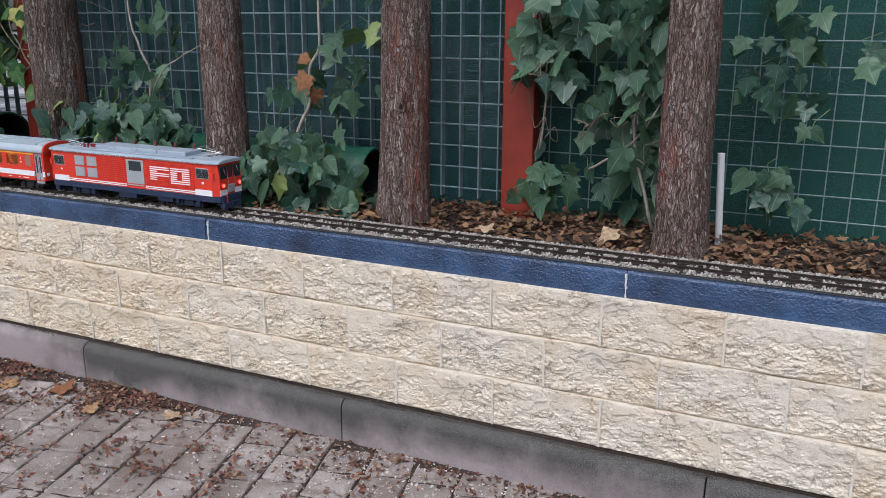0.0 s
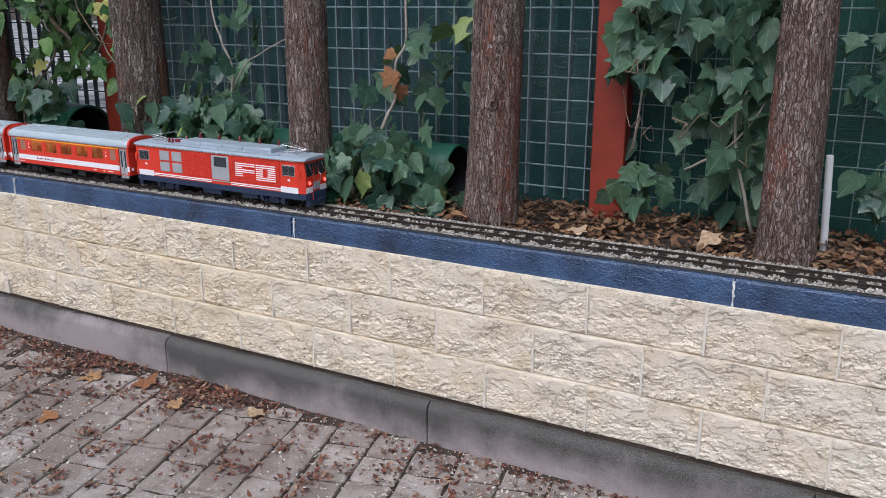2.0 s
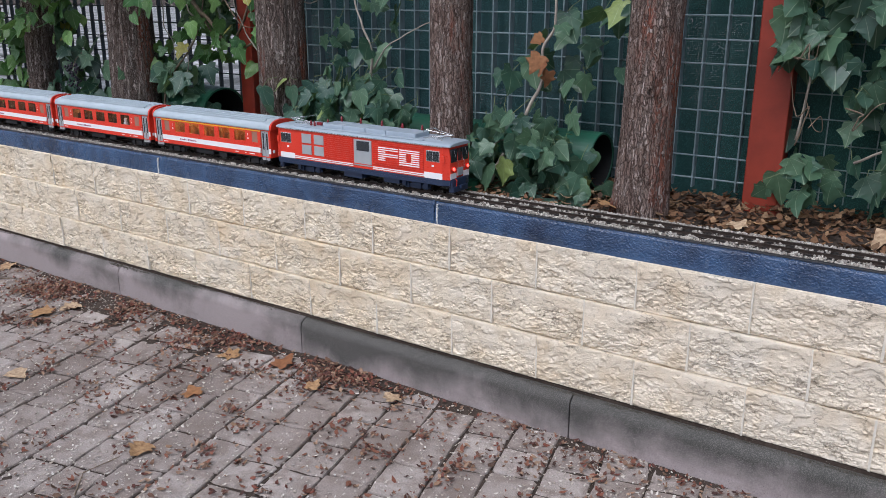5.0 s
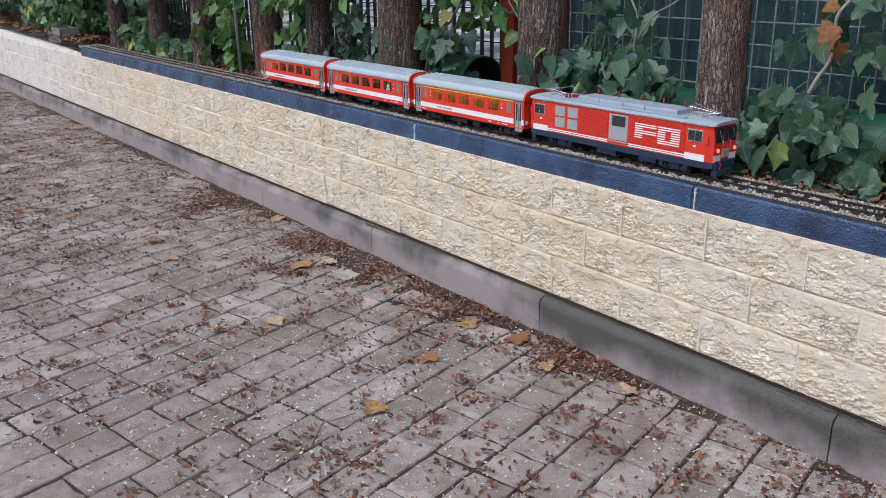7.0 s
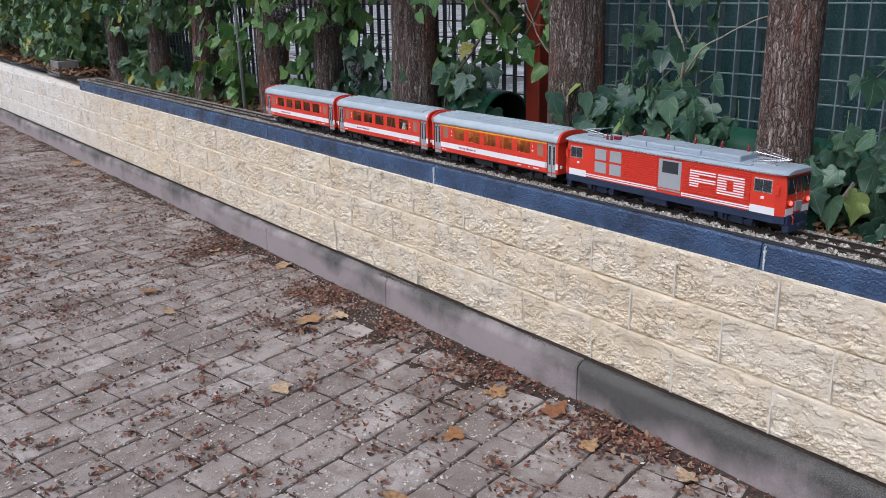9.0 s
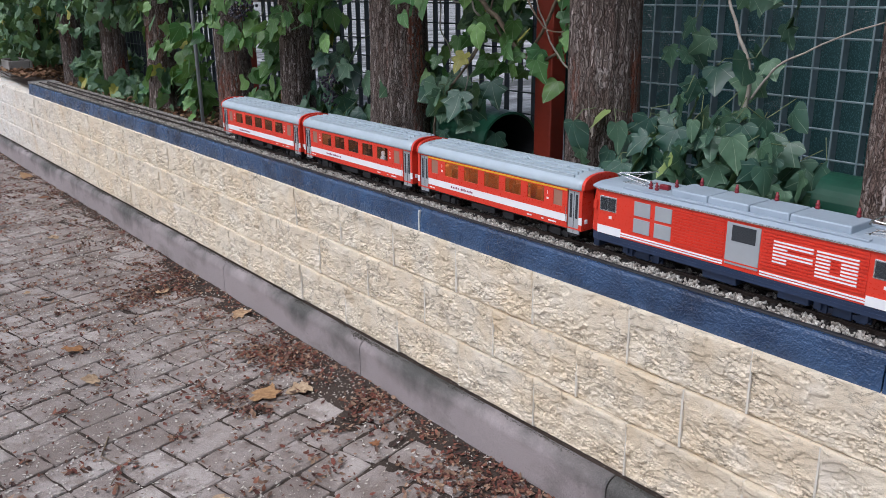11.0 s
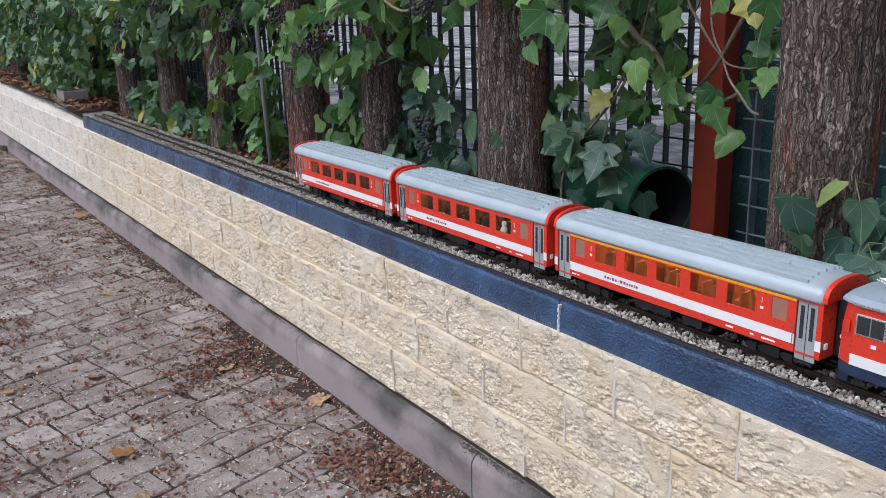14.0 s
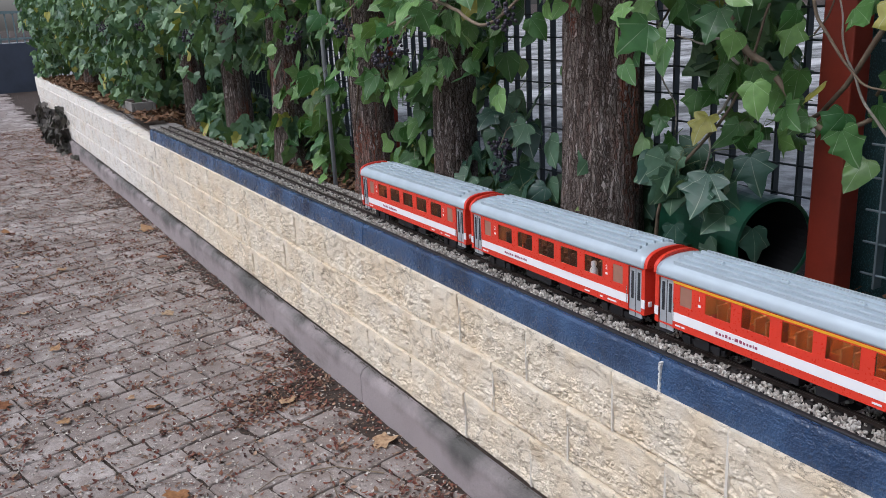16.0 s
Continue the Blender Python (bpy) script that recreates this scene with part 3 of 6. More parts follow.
def red_post(x, wide):
    t = thing("fence_post", "red-oxide painted steel fence post", "post", (x, 2.672, BED - 0.06), group="red fence posts")
    part("shaft", boxes((-wide / 2, wide / 2, -0.03, 0.03, 0, 1.9), bevel=0.004), REDPOST, t)
    part("base_plate", boxes((-wide / 2 - 0.024, wide / 2 + 0.024, -0.055, 0.055, 0.02, 0.032), bevel=0.002), REDPOST, t)
    return t


for x, wide in zip(POSTS, (0.072, 0.072, 0.1, 0.1, 0.1)):
    red_post(x, wide)

fy = 2.735


def fence_panel(x0, x1, pitch, flat, label):
    t = thing("grating_fence", label, "fence", (x0, fy, BED + 0.02))
    top = 1.9
    depth, thick, mat = ((0.018, 0.006, FENCE) if x0 < -2.6 else (0.027, 0.0045, GRATE)) if flat else (0.0025, 0.0034, WIRE)
    bar = part("upright", boxes((-thick / 2, thick / 2, -depth / 2, depth / 2, 0, top)), mat, t)
    n = int((x1 - x0) / pitch)
    bar.location.x = pitch * 0.5
    for i in range(1, n):
        ob = new("upright", bar.data)
        ob.parent = t
        ob.location.x = pitch * (i + 0.5)
    cross = part("crossbar", tube([(0, -0.006 if not flat else -0.009, 0), (x1 - x0, -0.006 if not flat else -0.009, 0)], 0.0028 if flat else 0.0021, 6), (GRATE if flat else WIRE) if x0 > -2.6 else FENCE, t)
    cross.location.z = 0.03
    for i in range(1, int(top / 0.069)):
        ob = new("crossbar", cross.data)
        ob.parent = t
        ob.location.z = 0.03 + 0.069 * i
    return t


fence_panel(POSTS[1] + 0.04, POSTS[2] - 0.04, 0.066, True, "grey steel grating fence panel before green net")
fence_panel(POSTS[2] + 0.04, POSTS[3] - 0.04, 0.066, False, "thin grey-green welded mesh fence before green net")
fence_panel(POSTS[3] + 0.04, POSTS[4] - 0.04, 0.066, False, "thin grey-green welded mesh fence before green net")
fence_panel(POSTS[0] + 0.04, POSTS[1] - 0.04, 0.064, True, "dark steel grating fence panel open to the road")
fence_panel(-6.7, POSTS[0] - 0.04, 0.064, True, "dark steel grating fence panel open to the road")

# shade net hung behind the two nearer panels
net = thing("shade_net", "dark green woven shade net behind the fence", "net")
for xa, xb in ((POSTS[1] - 0.03, POSTS[2]), (POSTS[2] + 0.003, POSTS[3]), (POSTS[3] + 0.003, POSTS[4])):
    bm = bmesh.new()
    rows = []
    for i in range(46):
        x = xa + (xb - xa) * i / 45
        rows.append([bm.verts.new((x, 2.765 + 0.012 * noise.noise((x * 4, k * 0.6, 5)), BED - 0.02 + k * 0.12)) for k in range(18)])
    for a, b in zip(rows, rows[1:]):
        for k in range(17):
            bm.faces.new((a[k], b[k], b[k + 1], a[k + 1]))
    part("net_sheet", bm, NET, net, smooth=True)

# ---------------- trees ----------------


def trunk(x, y, r, seed, label, bark=BARK, height=3.2):
    t = thing("cypress_tree", label, "tree", (x, y, BED - 0.03), group="cypress row")
    rnd = random.Random(seed)
    bm = bmesh.new()
    rings = []
    n, m = 80, 150
    lean = (rnd.uniform(-0.02, 0.02), rnd.uniform(-0.02, 0.02))
    for k in range(m + 1):
        z = height * (k / m) ** 1.15
        rr = r * (1.0 + 0.22 * math.exp(-z / 0.07) - 0.10 * z)
        cx, cy = lean[0] * z + 0.010 * noise.noise((seed, z * 1.7, 0)), lean[1] * z
        pts = []
        for i in range(n):
            a = 2 * math.pi * i / n
            q = Vector((math.cos(a) * 5.5 + seed * 3, math.sin(a) * 5.5, z * 4.5))
            ridge = noise.noise(q) * 0.045 + 0.035 * (0.5 - abs(noise.noise(q * 2.3))) + 0.03 * noise.noise(Vector((q.x * 4, q.y * 4, z * 9)))
            pts.append((cx + rr * (1 + ridge) * math.cos(a), cy + rr * (1 + ridge) * math.sin(a), z))
        rings.append(pts)
    loft(bm, rings)
    part("trunk", bm, bark, t, smooth=True)
    # limbs and crown foliage, high above and unseen, added to shade the bed
    for j in range(5):
        a = rnd.uniform(0, 6.28)
        z0 = height * rnd.uniform(0.72, 0.95)
        p0 = Vector((lean[0] * z0, lean[1] * z0, z0))
        d = Vector((math.cos(a), math.sin(a), 0.5))
        part("limb", tube([p0, p0 + d * 0.25, p0 + d * 0.5 + Vector((0, 0, 0.15))], r * 0.3, 6, 0.3), bark, t)
    bm = bmesh.new()
    for j in range(900):
        a, zz = rnd.uniform(0, 6.28), rnd.uniform(height * 0.66, height * 1.35)
        rad = rnd.uniform(0.1, 0.55) * (1.25 - 0.5 * (zz / height - 0.74))
        c = Vector((rad * math.cos(a), rad * math.sin(a), zz))
        d = Vector((math.cos(a), math.sin(a), rnd.uniform(-0.2, 0.9))).normalized() * rnd.uniform(0.07, 0.15)
        s = d.cross(Vector((rnd.random(), rnd.random(), rnd.random()))).normalized() * 0.055
        vs = [bm.verts.new(c + v) for v in (-s, d * 0.5 - s * 1.2, d, d * 0.5 + s * 1.2, s)]
        bm.faces.new(vs)
    part("crown", bm, IVYSTUFF, t)
    return t


TREES = []
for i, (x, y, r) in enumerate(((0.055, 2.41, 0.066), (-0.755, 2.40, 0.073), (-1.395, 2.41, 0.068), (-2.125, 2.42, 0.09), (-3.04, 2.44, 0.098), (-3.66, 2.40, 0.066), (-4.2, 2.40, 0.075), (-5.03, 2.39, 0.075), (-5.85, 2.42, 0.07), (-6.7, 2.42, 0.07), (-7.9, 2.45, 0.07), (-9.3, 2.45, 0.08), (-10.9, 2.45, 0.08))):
    TREES.append(trunk(x, y, r, i + 1, "rough brown cypress trunk with furrowed peeling bark" if i < 5 else "dark cypress trunk overgrown with ivy", BARK if i < 3 else SHADEDGREYBARK))


def knot(tree, r, ang, z, size):
    """A healed branch scar: a ragged ring with a dark hollow, on the trunk's skin."""
    bm = bmesh.new()
    n, rings = 22, []
    for q, out in ((1.25, -0.004), (1.0, 0.004), (0.72, 0.006), (0.5, 0.001), (0.2, -0.006)):
        rings.append([(out * 1.2, size * q * (1 + 0.22 * noise.noise((q * 3, i * 0.9, z))) * math.cos(2 * math.pi * i / n), 1.25 * size * q * math.sin(2 * math.pi * i / n) * (1 + 0.2 * noise.noise((i * 0.7, q, z)))) for i in range(n)])
    loft(bm, rings)
    bmesh.ops.recalc_face_normals(bm, faces=bm.faces[:])
    k = part("knot", bm, BARK if tree in TREES[:3] else SHADEDGREYBARK, tree, "dark healed knot in the bark", True)
    k.matrix_basis = pose(r * math.cos(ang), r * math.sin(ang), z - BED + 0.03, 0, 0, math.degrees(ang))


knot(TREES[3], 0.082, math.atan2(-1.41, 1.03), 1.125, 0.016)
knot(TREES[3], 0.084, math.atan2(-1.2, -0.3), 1.06, 0.011)
knot(TREES[4], 0.084, math.atan2(-1.39, 1.85), 0.955, 0.016)
knot(TREES[1], 0.070, math.atan2(-1.8, 0.9), 0.93, 0.012)

# ---------------- track ----------------
track = thing("model_railway_track", "garden-scale model railway track on grey gravel", "track", (0, RAIL_Y, RAIL_TOP))
for y in (-0.0255, 0.0255):
    bm = bmesh.new()
    prof = [(-0.0045, -0.0095), (0.0045, -0.0095), (0.0045, -0.008), (0.0012, -0.007), (0.0012, -0.003), (0.0022, -0.002), (0.0022, 0), (-0.0022, 0), (-0.0022, -0.002), (-0.0012, -0.003), (-0.0012, -0.007), (-0.0045, -0.008)]
    loft(bm, [[(x, y + a, b) for a, b in prof] for x in (-6.75, 3.15)])
    bmesh.ops.recalc_face_normals(bm, faces=bm.faces[:])
    part("rail", bm, RAIL, track, "dark weathered metal rail")
bm = boxes((-0.0095, 0.0095, -0.047, 0.047, -0.018, -0.0096), bevel=0.001)
for y in (-0.0335, -0.0175, 0.0175, 0.0335):
    box(bm, -0.005, 0.005, y - 0.003, y + 0.003, -0.0098, -0.0062)
sleeper = part("sleeper", bm, SLEEPER, track)
sleeper.location.x = -6.72
for i in range(1, 198):
    ob = new("sleeper", sleeper.data)
    ob.parent = track
    ob.location.x = -6.72 + 0.0497 * i


def scatter(count, place, size, shape, seed, squash=1.0):
    """Many small separate pieces in one mesh. place(rnd) -> (x, y, z); shape: faces of a unit piece."""
    rnd = random.Random(seed)
    verts, faces = [], []
    pv, pf = shape
    for _ in range(count):
        p = Vector(place(rnd))
        s = rnd.uniform(*size)
        m = Euler((rnd.uniform(-1, 1) * squash, rnd.uniform(-1, 1) * squash, rnd.uniform(0, 6.28))).to_matrix()
        k = len(verts)
        for v in pv:
            verts.append(p + m @ (Vector(v) * s * rnd.uniform(0.8, 1.2)))
        faces += [[k + i for i in f] for f in pf]
    return verts, faces


def stuff(name, data, material, label, category, parent=None):
    me = bpy.data.meshes.new(name)
    me.from_pydata(*[data[0], [], data[1]])
    me.materials.append(material)
    ob = new(name, me)
    ob.parent = parent
    return tagged(ob, label, category, kind="stuff")


STONE_SHAPE = ([(1, 0.1, 0), (0.2, 0.9, 0.1), (-0.9, 0.4, -0.1), (-0.5, -0.8, 0.1), (0.5, -0.7, -0.1), (0.1, 0.1, 0.75), (0, 0, -0.7)],
               [(0, 1, 5), (1, 2, 5), (2, 3, 5), (3, 4, 5), (4, 0, 5), (1, 0, 6), (2, 1, 6), (3, 2, 6), (4, 3, 6), (0, 4, 6)])


def on_ballast(rnd):
    while True:
        x, y = rnd.uniform(-6.7, 3.1), rnd.uniform(2.149, 2.305)
        u = ((x + 6.72) / 0.0497) % 1.0
        over = abs(y - RAIL_Y) < 0.05
        if abs(abs(y - RAIL_Y) - 0.0255) < 0.007 or (x < -3.8 and rnd.random() < min(0.55, (-3.8 - x) * 0.4)):
            continue
        if over and (u < 0.24 or u > 0.76) and rnd.random() > 0.06:
            continue
        return x, y, RAIL_TOP - 0.0085 + rnd.uniform(-0.003, 0.003) - max(0, y - 2.28) * 0.2


bm = boxes((-6.72, 3.15, 2.147, 2.30, 0.55, RAIL_TOP - 0.0155))
tagged(part("ballast_bed", bm, SLEEPER), "dark packed grit under the track", "gravel", kind="structure")
stuff("gravel", scatter(36000, on_ballast, (0.0024, 0.0054), STONE_SHAPE, 3, 3.0), BALLAST, "light grey and white gravel round the track", "gravel")
# ---------------- the train ----------------


def side_wall(bm, y0, y1, x0, x1, z0, z1, holes):
    """A wall panel with rectangular openings (x0, x1, z0, z1), all at one height band."""
    zb, zt = holes[0][2], holes[0][3]
    box(bm, x0, x1, y0, y1, z0, zb)
    box(bm, x0, x1, y0, y1, zt, z1)
    x = x0
    for h in holes:
        box(bm, x, h[0], y0, y1, zb, zt)
        x = h[1]
    box(bm, x, x1, y0, y1, zb, zt)


def roof_mesh(length, half, eave, crown, n=18, inset=0.012):
    """A barrel roof that dips at its ends."""
    bm = bmesh.new()
    rings = []
    for x, s in ((-length / 2, 0.86), (-length / 2 + inset, 0.97), (-length / 2 + 2.5 * inset, 1), (length / 2 - 2.5 * inset, 1), (length / 2 - inset, 0.97), (length / 2, 0.86)):
        pts = []
        for i in range(n + 1):
            a = math.pi * i / n
            c, sn = math.cos(a), math.sin(a)
            pts.append((x, half * math.copysign(abs(c) ** 0.8, c), eave + (crown - eave) * s * sn ** 0.75))
        rings.append(pts + [(x, -half, eave - 0.004), (x, half, eave - 0.004)])
    loft(bm, rings)
    bmesh.ops.recalc_face_normals(bm, faces=bm.faces[:])
    return bm


def bogie(parent, x, material=BLACK):
    bm = boxes((-0.05, 0.05, -0.036, -0.031, 0.008, 0.018), (-0.05, 0.05, 0.031, 0.036, 0.008, 0.018), (-0.01, 0.01, -0.034, 0.034, 0.012, 0.03), (-0.017, 0.017, -0.039, -0.034, 0.006, 0.024), (-0.017, 0.017, 0.034, 0.039, 0.006, 0.024), bevel=0.0012)
    for sx in (-0.034, 0.034):
        for sy in (-1, 1):
            box(bm, sx - 0.008, sx + 0.008, sy * 0.037 - 0.003, sy * 0.037 + 0.003, 0.007, 0.022)
    b = part("bogie", bm, material, parent, "black moulded bogie frame")
    b.location.x = x
    for sx in (-0.034, 0.034):
        for sy in (-1, 1):
            w = bmesh.new()
            disc_x(w, sy * 0.0225, sy * 0.0275, 0, 0, 0.0155, 20)
            disc_x(w, sy * 0.0205, sy * 0.0225, 0, 0, 0.0175, 20)
            disc_x(w, sy * 0.0275, sy * 0.029, 0, 0, 0.006, 12)
            bmesh.ops.recalc_face_normals(w, faces=w.faces[:])
            o = part("wheel", w, RAIL, b)
            o.location = (sx, 0, 0.0155)
    return b


COACH, CW = 0.605, 0.058


def coach(name, x, first, label):
    t = thing(name, label, "model coach", (x, RAIL_Y, RAIL_TOP), group="model train coaches")
    L, e, z0, z1 = COACH / 2, 0.0022, 0.036, 0.131
    zw0, zw1 = 0.083, 0.119
    mains = [-0.156 + 0.078 * i for i in range(5)]
    holes = [(-0.242, -0.214, zw0, zw1)] + [(m - 0.028, m + 0.028, zw0, zw1) for m in mains] + [(0.214, 0.242, zw0, zw1)]
    bm = bmesh.new()
    for s in (-1, 1):
        ya, yb = sorted((s * CW, s * (CW - e)))
        side_wall(bm, ya, yb, -L + 0.045, L - 0.045, z0, z1, holes)
        # pillars round the recessed doors
        for sx in (-1, 1):
            a, b = sorted((sx * L, sx * (L - 0.009)))
            box(bm, a, b, ya, yb, z0, z1)
            a, b = sorted((sx * (L - 0.009), sx * (L - 0.045)))
            box(bm, a, b, ya, yb, z1 - 0.006, z1)
    for sx in (-1, 1):
        a, b = sorted((sx * L, sx * (L - e)))
        box(bm, a, b, -CW + e, -0.02, z0, z1)
        box(bm, a, b, 0.02, CW - e, z0, z1)
    box(bm, -L + e, L - e, -CW + e, CW - e, z0, z0 + 0.003)
    body = part("body", bm, RED, t, "glossy red coach body")
    # curved red end gables standing just proud of the roof
    for sx in (-1, 1):
        g = bmesh.new()
        n = 20
        pts = [(CW * 1.008 * math.copysign(abs(math.cos(math.pi * i / n)) ** 0.8, math.cos(math.pi * i / n)), 0.130 + 0.033 * math.sin(math.pi * i / n) ** 0.75) for i in range(n + 1)]
        loft(g, [[(sx * L + d, y, z) for y, z in pts] for d in (-0.003 * sx, 0.005 * sx)])
        bmesh.ops.recalc_face_normals(g, faces=g.faces[:])
        part("end_gable", g, RED, t)
        part("gangway_bellows", boxes((*sorted((sx * L, sx * (L + 0.0125))), -0.019, 0.019, 0.034, 0.142), bevel=0.003), BLACK, t, "black rubber gangway bellows")
        # corner irons, white and red
        for sy in (-1, 1):
            a, b = sorted((sx * (L + 0.0005), sx * (L - 0.009)))
            c, d = sorted((sy * (CW + 0.0007), sy * (CW - 0.001)))
            part("stripe_end", boxes((a, b, c, d, 0.050, 0.067)), WHITE, t)
    r = part("roof", roof_mesh(COACH - 0.006, CW + 0.0015, 0.132, 0.161), SILVER, t, "silver-grey ribbed roof", True)
    for i in range(7):
        a = math.pi * (0.23 + 0.09 * i)
        y, z = (CW + 0.0015) * math.copysign(abs(math.cos(a)) ** 0.8, math.cos(a)), 0.132 + 0.029 * math.sin(a) ** 0.75
        part("roof_rib", boxes((-L + 0.035, L - 0.035, y - 0.0021, y + 0.0021, z - 0.002, z + 0.0048)), SILVER, r)
    for i in range(4):
        v = boxes((-0.008, 0.008, -0.008, 0.008, 0.1585, 0.1645), bevel=0.002)
        o = part("roof_vent", v, SILVER, r)
        o.location.x = -0.2 + 0.133 * i
    for s in (-1, 1):
        c, d = sorted((s * (CW + 0.0007), s * CW))
        part("white_stripe", boxes((-L + 0.045, L - 0.045, c, d, 0.050, 0.067)), WHITE, t, "broad white stripe")
        if first:
            part("yellow_stripe", boxes((-L + 0.045, L - 0.045, c, d, 0.1215, 0.1255)), YELLOW, t, "thin yellow first-class stripe")
        rows, u = [], -0.157
        for wide, tall in ((5, 9), (6, 7), (4, 7), (6, 9), (5, 7), (4, -1), (8, 9), (6, 9), (5, 7), (4, 7), (5, 7), (2, 9), (6, 7)):
            rows.append((u, u + wide * 0.00085, *sorted((s * (CW + 0.0012), s * (CW + 0.0006))), 0.0575 if tall < 0 else 0.0555, 0.0585 if tall < 0 else 0.0555 + tall * 0.00062))
            u += wide * 0.001 + 0.0018
        if s > 0:
            rows = [(-r[1], -r[0], *r[2:]) for r in rows]
        part("lettering_bar", boxes(*rows), LETTERING, t, "plum lettering drawn as plain bars")
        small = boxes(*[(x0, x1, *sorted((s * (CW + 0.0008), s * CW)), 0.0415, 0.0445) for x0, x1 in ((-0.25, -0.238), (-0.235, -0.228), (0.13, 0.145), (0.178, 0.185), (0.2, 0.225))])
        part("small_lettering_bar", small, WHITE, t)
        for m in mains:
            part("window_pane", boxes((m - 0.028, m + 0.028, *sorted((s * (CW - 0.0012), s * (CW - 0.0018))), zw0, zw1)), GLASS, t)
        for m in (-0.228, 0.228):
            part("frosted_window", boxes((m - 0.014, m + 0.014, *sorted((s * (CW - 0.0010), s * (CW - 0.0018))), zw0, zw1)), FROST, t, "tan frosted lavatory pane")
        for sx in (-1, 1):
            xa, xb = sorted((sx * (L - 0.0095), sx * (L - 0.0445)))
            d = part("door", boxes((xa, xb, *sorted((s * (CW - 0.003), s * (CW - 0.006))), 0.026, z1 - 0.006), bevel=0.0008), GREYDOOR, t, "grey double-leaf folding door")
            mid = (xa + xb) / 2
            for k in (-1, 1):
                part("door_window", boxes((mid + k * 0.0085 - 0.0032, mid + k * 0.0085 + 0.0032, *sorted((s * (CW - 0.0022), s * (CW - 0.004))), 0.062, 0.117)), DARKGLASS, d)
            part("door_seam", boxes((mid - 0.0006, mid + 0.0006, *sorted((s * (CW - 0.0025), s * (CW - 0.004))), 0.028, 0.122)), BLACK, d)
            part("door_step", boxes((xa + 0.003, xb - 0.003, *sorted((s * (CW + 0.001), s * (CW - 0.012))), 0.022, 0.0245)), BLACK, t)
            part("handrail", tube([(xb + 0.003 if sx < 0 else xa - 0.003, s * (CW + 0.0018), 0.05), (xb + 0.003 if sx < 0 else xa - 0.003, s * (CW + 0.0018), 0.085)], 0.0006, 5), CHROME, t)
        for m in (-0.196, 0.196):
            writing("1" if first else "2", 0.013, (m, s * (CW + 0.0004), 0.107), (90, 0, 0 if s < 0 else 180), WHITE, t)
            part("sign_plate", boxes((m - 0.003, m + 0.003, *sorted((s * (CW + 0.0006), s * CW)), 0.092, 0.0965)), WHITE, t)
    part("inner_lining", boxes((-L + 0.05, L - 0.05, 0.046, 0.049, 0.04, 0.126), (-L + 0.05, -L + 0.052, -0.05, 0.05, 0.04, 0.126), (L - 0.052, L - 0.05, -0.05, 0.05, 0.04, 0.126)), LINING if first else DIMLINING, t)
    for m in mains:
        for sx, yy in ((-0.017, -0.033), (0.019, -0.033), (-0.017, 0.026), (0.019, 0.026)):
            sb = boxes((sx - 0.009, sx + 0.009, yy - 0.014, yy + 0.014, 0.04, 0.062), (sx + (0.005 if sx < 0 else -0.009), sx + (0.009 if sx < 0 else -0.005), yy - 0.014, yy + 0.014, 0.062, 0.102), bevel=0.0015)
            o = part("seat", sb, SEAT if first else DARKSEAT, t, "orange-brown passenger seat" if first else "dark brown passenger seat")
            o.location.x = m
    part("ceiling_lamp", boxes((-L + 0.06, L - 0.06, 0.0, 0.012, 0.124, 0.126)), CEILINGLAMP, t, "warm lamp strip under the coach roof")
    part("underframe", boxes((-L + 0.03, L - 0.03, -0.04, 0.04, 0.026, 0.036), (-0.09, 0.0, -0.045, 0.045, 0.014, 0.028), (0.03, 0.07, -0.045, 0.045, 0.012, 0.028), bevel=0.0015), BLACK, t)
    for x in (-0.205, 0.205):
        bogie(t, x)
    for sx in (-1, 1):
        part("coupler", boxes((*sorted((sx * (L - 0.01), sx * (L + 0.014))), -0.006, 0.006, 0.016, 0.022), (*sorted((sx * (L + 0.008), sx * (L + 0.012))), -0.015, 0.015, 0.018, 0.026), bevel=0.001), BLACK, t)
        for sy in (-1, 1):
            part("tail_lamp", boxes((*sorted((sx * L, sx * (L + 0.003))), sy * 0.045 - 0.004, sy * 0.045 + 0.004, 0.052, 0.062), bevel=0.001), WHITE, t)
    return t


TRAIN = -1.96
c3 = coach("passenger_coach", TRAIN - COACH / 2, True, "red first-class model coach with yellow stripe and silver roof")
c2 = coach("passenger_coach", TRAIN - 0.632 - COACH / 2, False, "red second-class model coach with silver roof and a figurine inside")
c1 = coach("passenger_coach", TRAIN - 1.264 - COACH / 2, False, "red second-class model coach at the train's far end")
# a small white figurine behind the window of the middle coach
bm = bmesh.new()
prof = [(0.0, 0.0), (0.009, 0.002), (0.0085, 0.016), (0.0045, 0.022), (0.006, 0.027), (0.005, 0.033), (0.0, 0.035)]
loft(bm, [[(max(r, 0.0004) * math.cos(2 * math.pi * i / 12), max(r, 0.0004) * math.sin(2 * math.pi * i / 12), z) for i in range(12)] for r, z in prof])
fig = tagged(part("figurine", bm, WHITE, smooth=True), "plain white toy figurine on a coach seat", "figurine")
fig.location = (TRAIN - 0.632 - COACH / 2 + 0.144, RAIL_Y - 0.046, RAIL_TOP + 0.071)


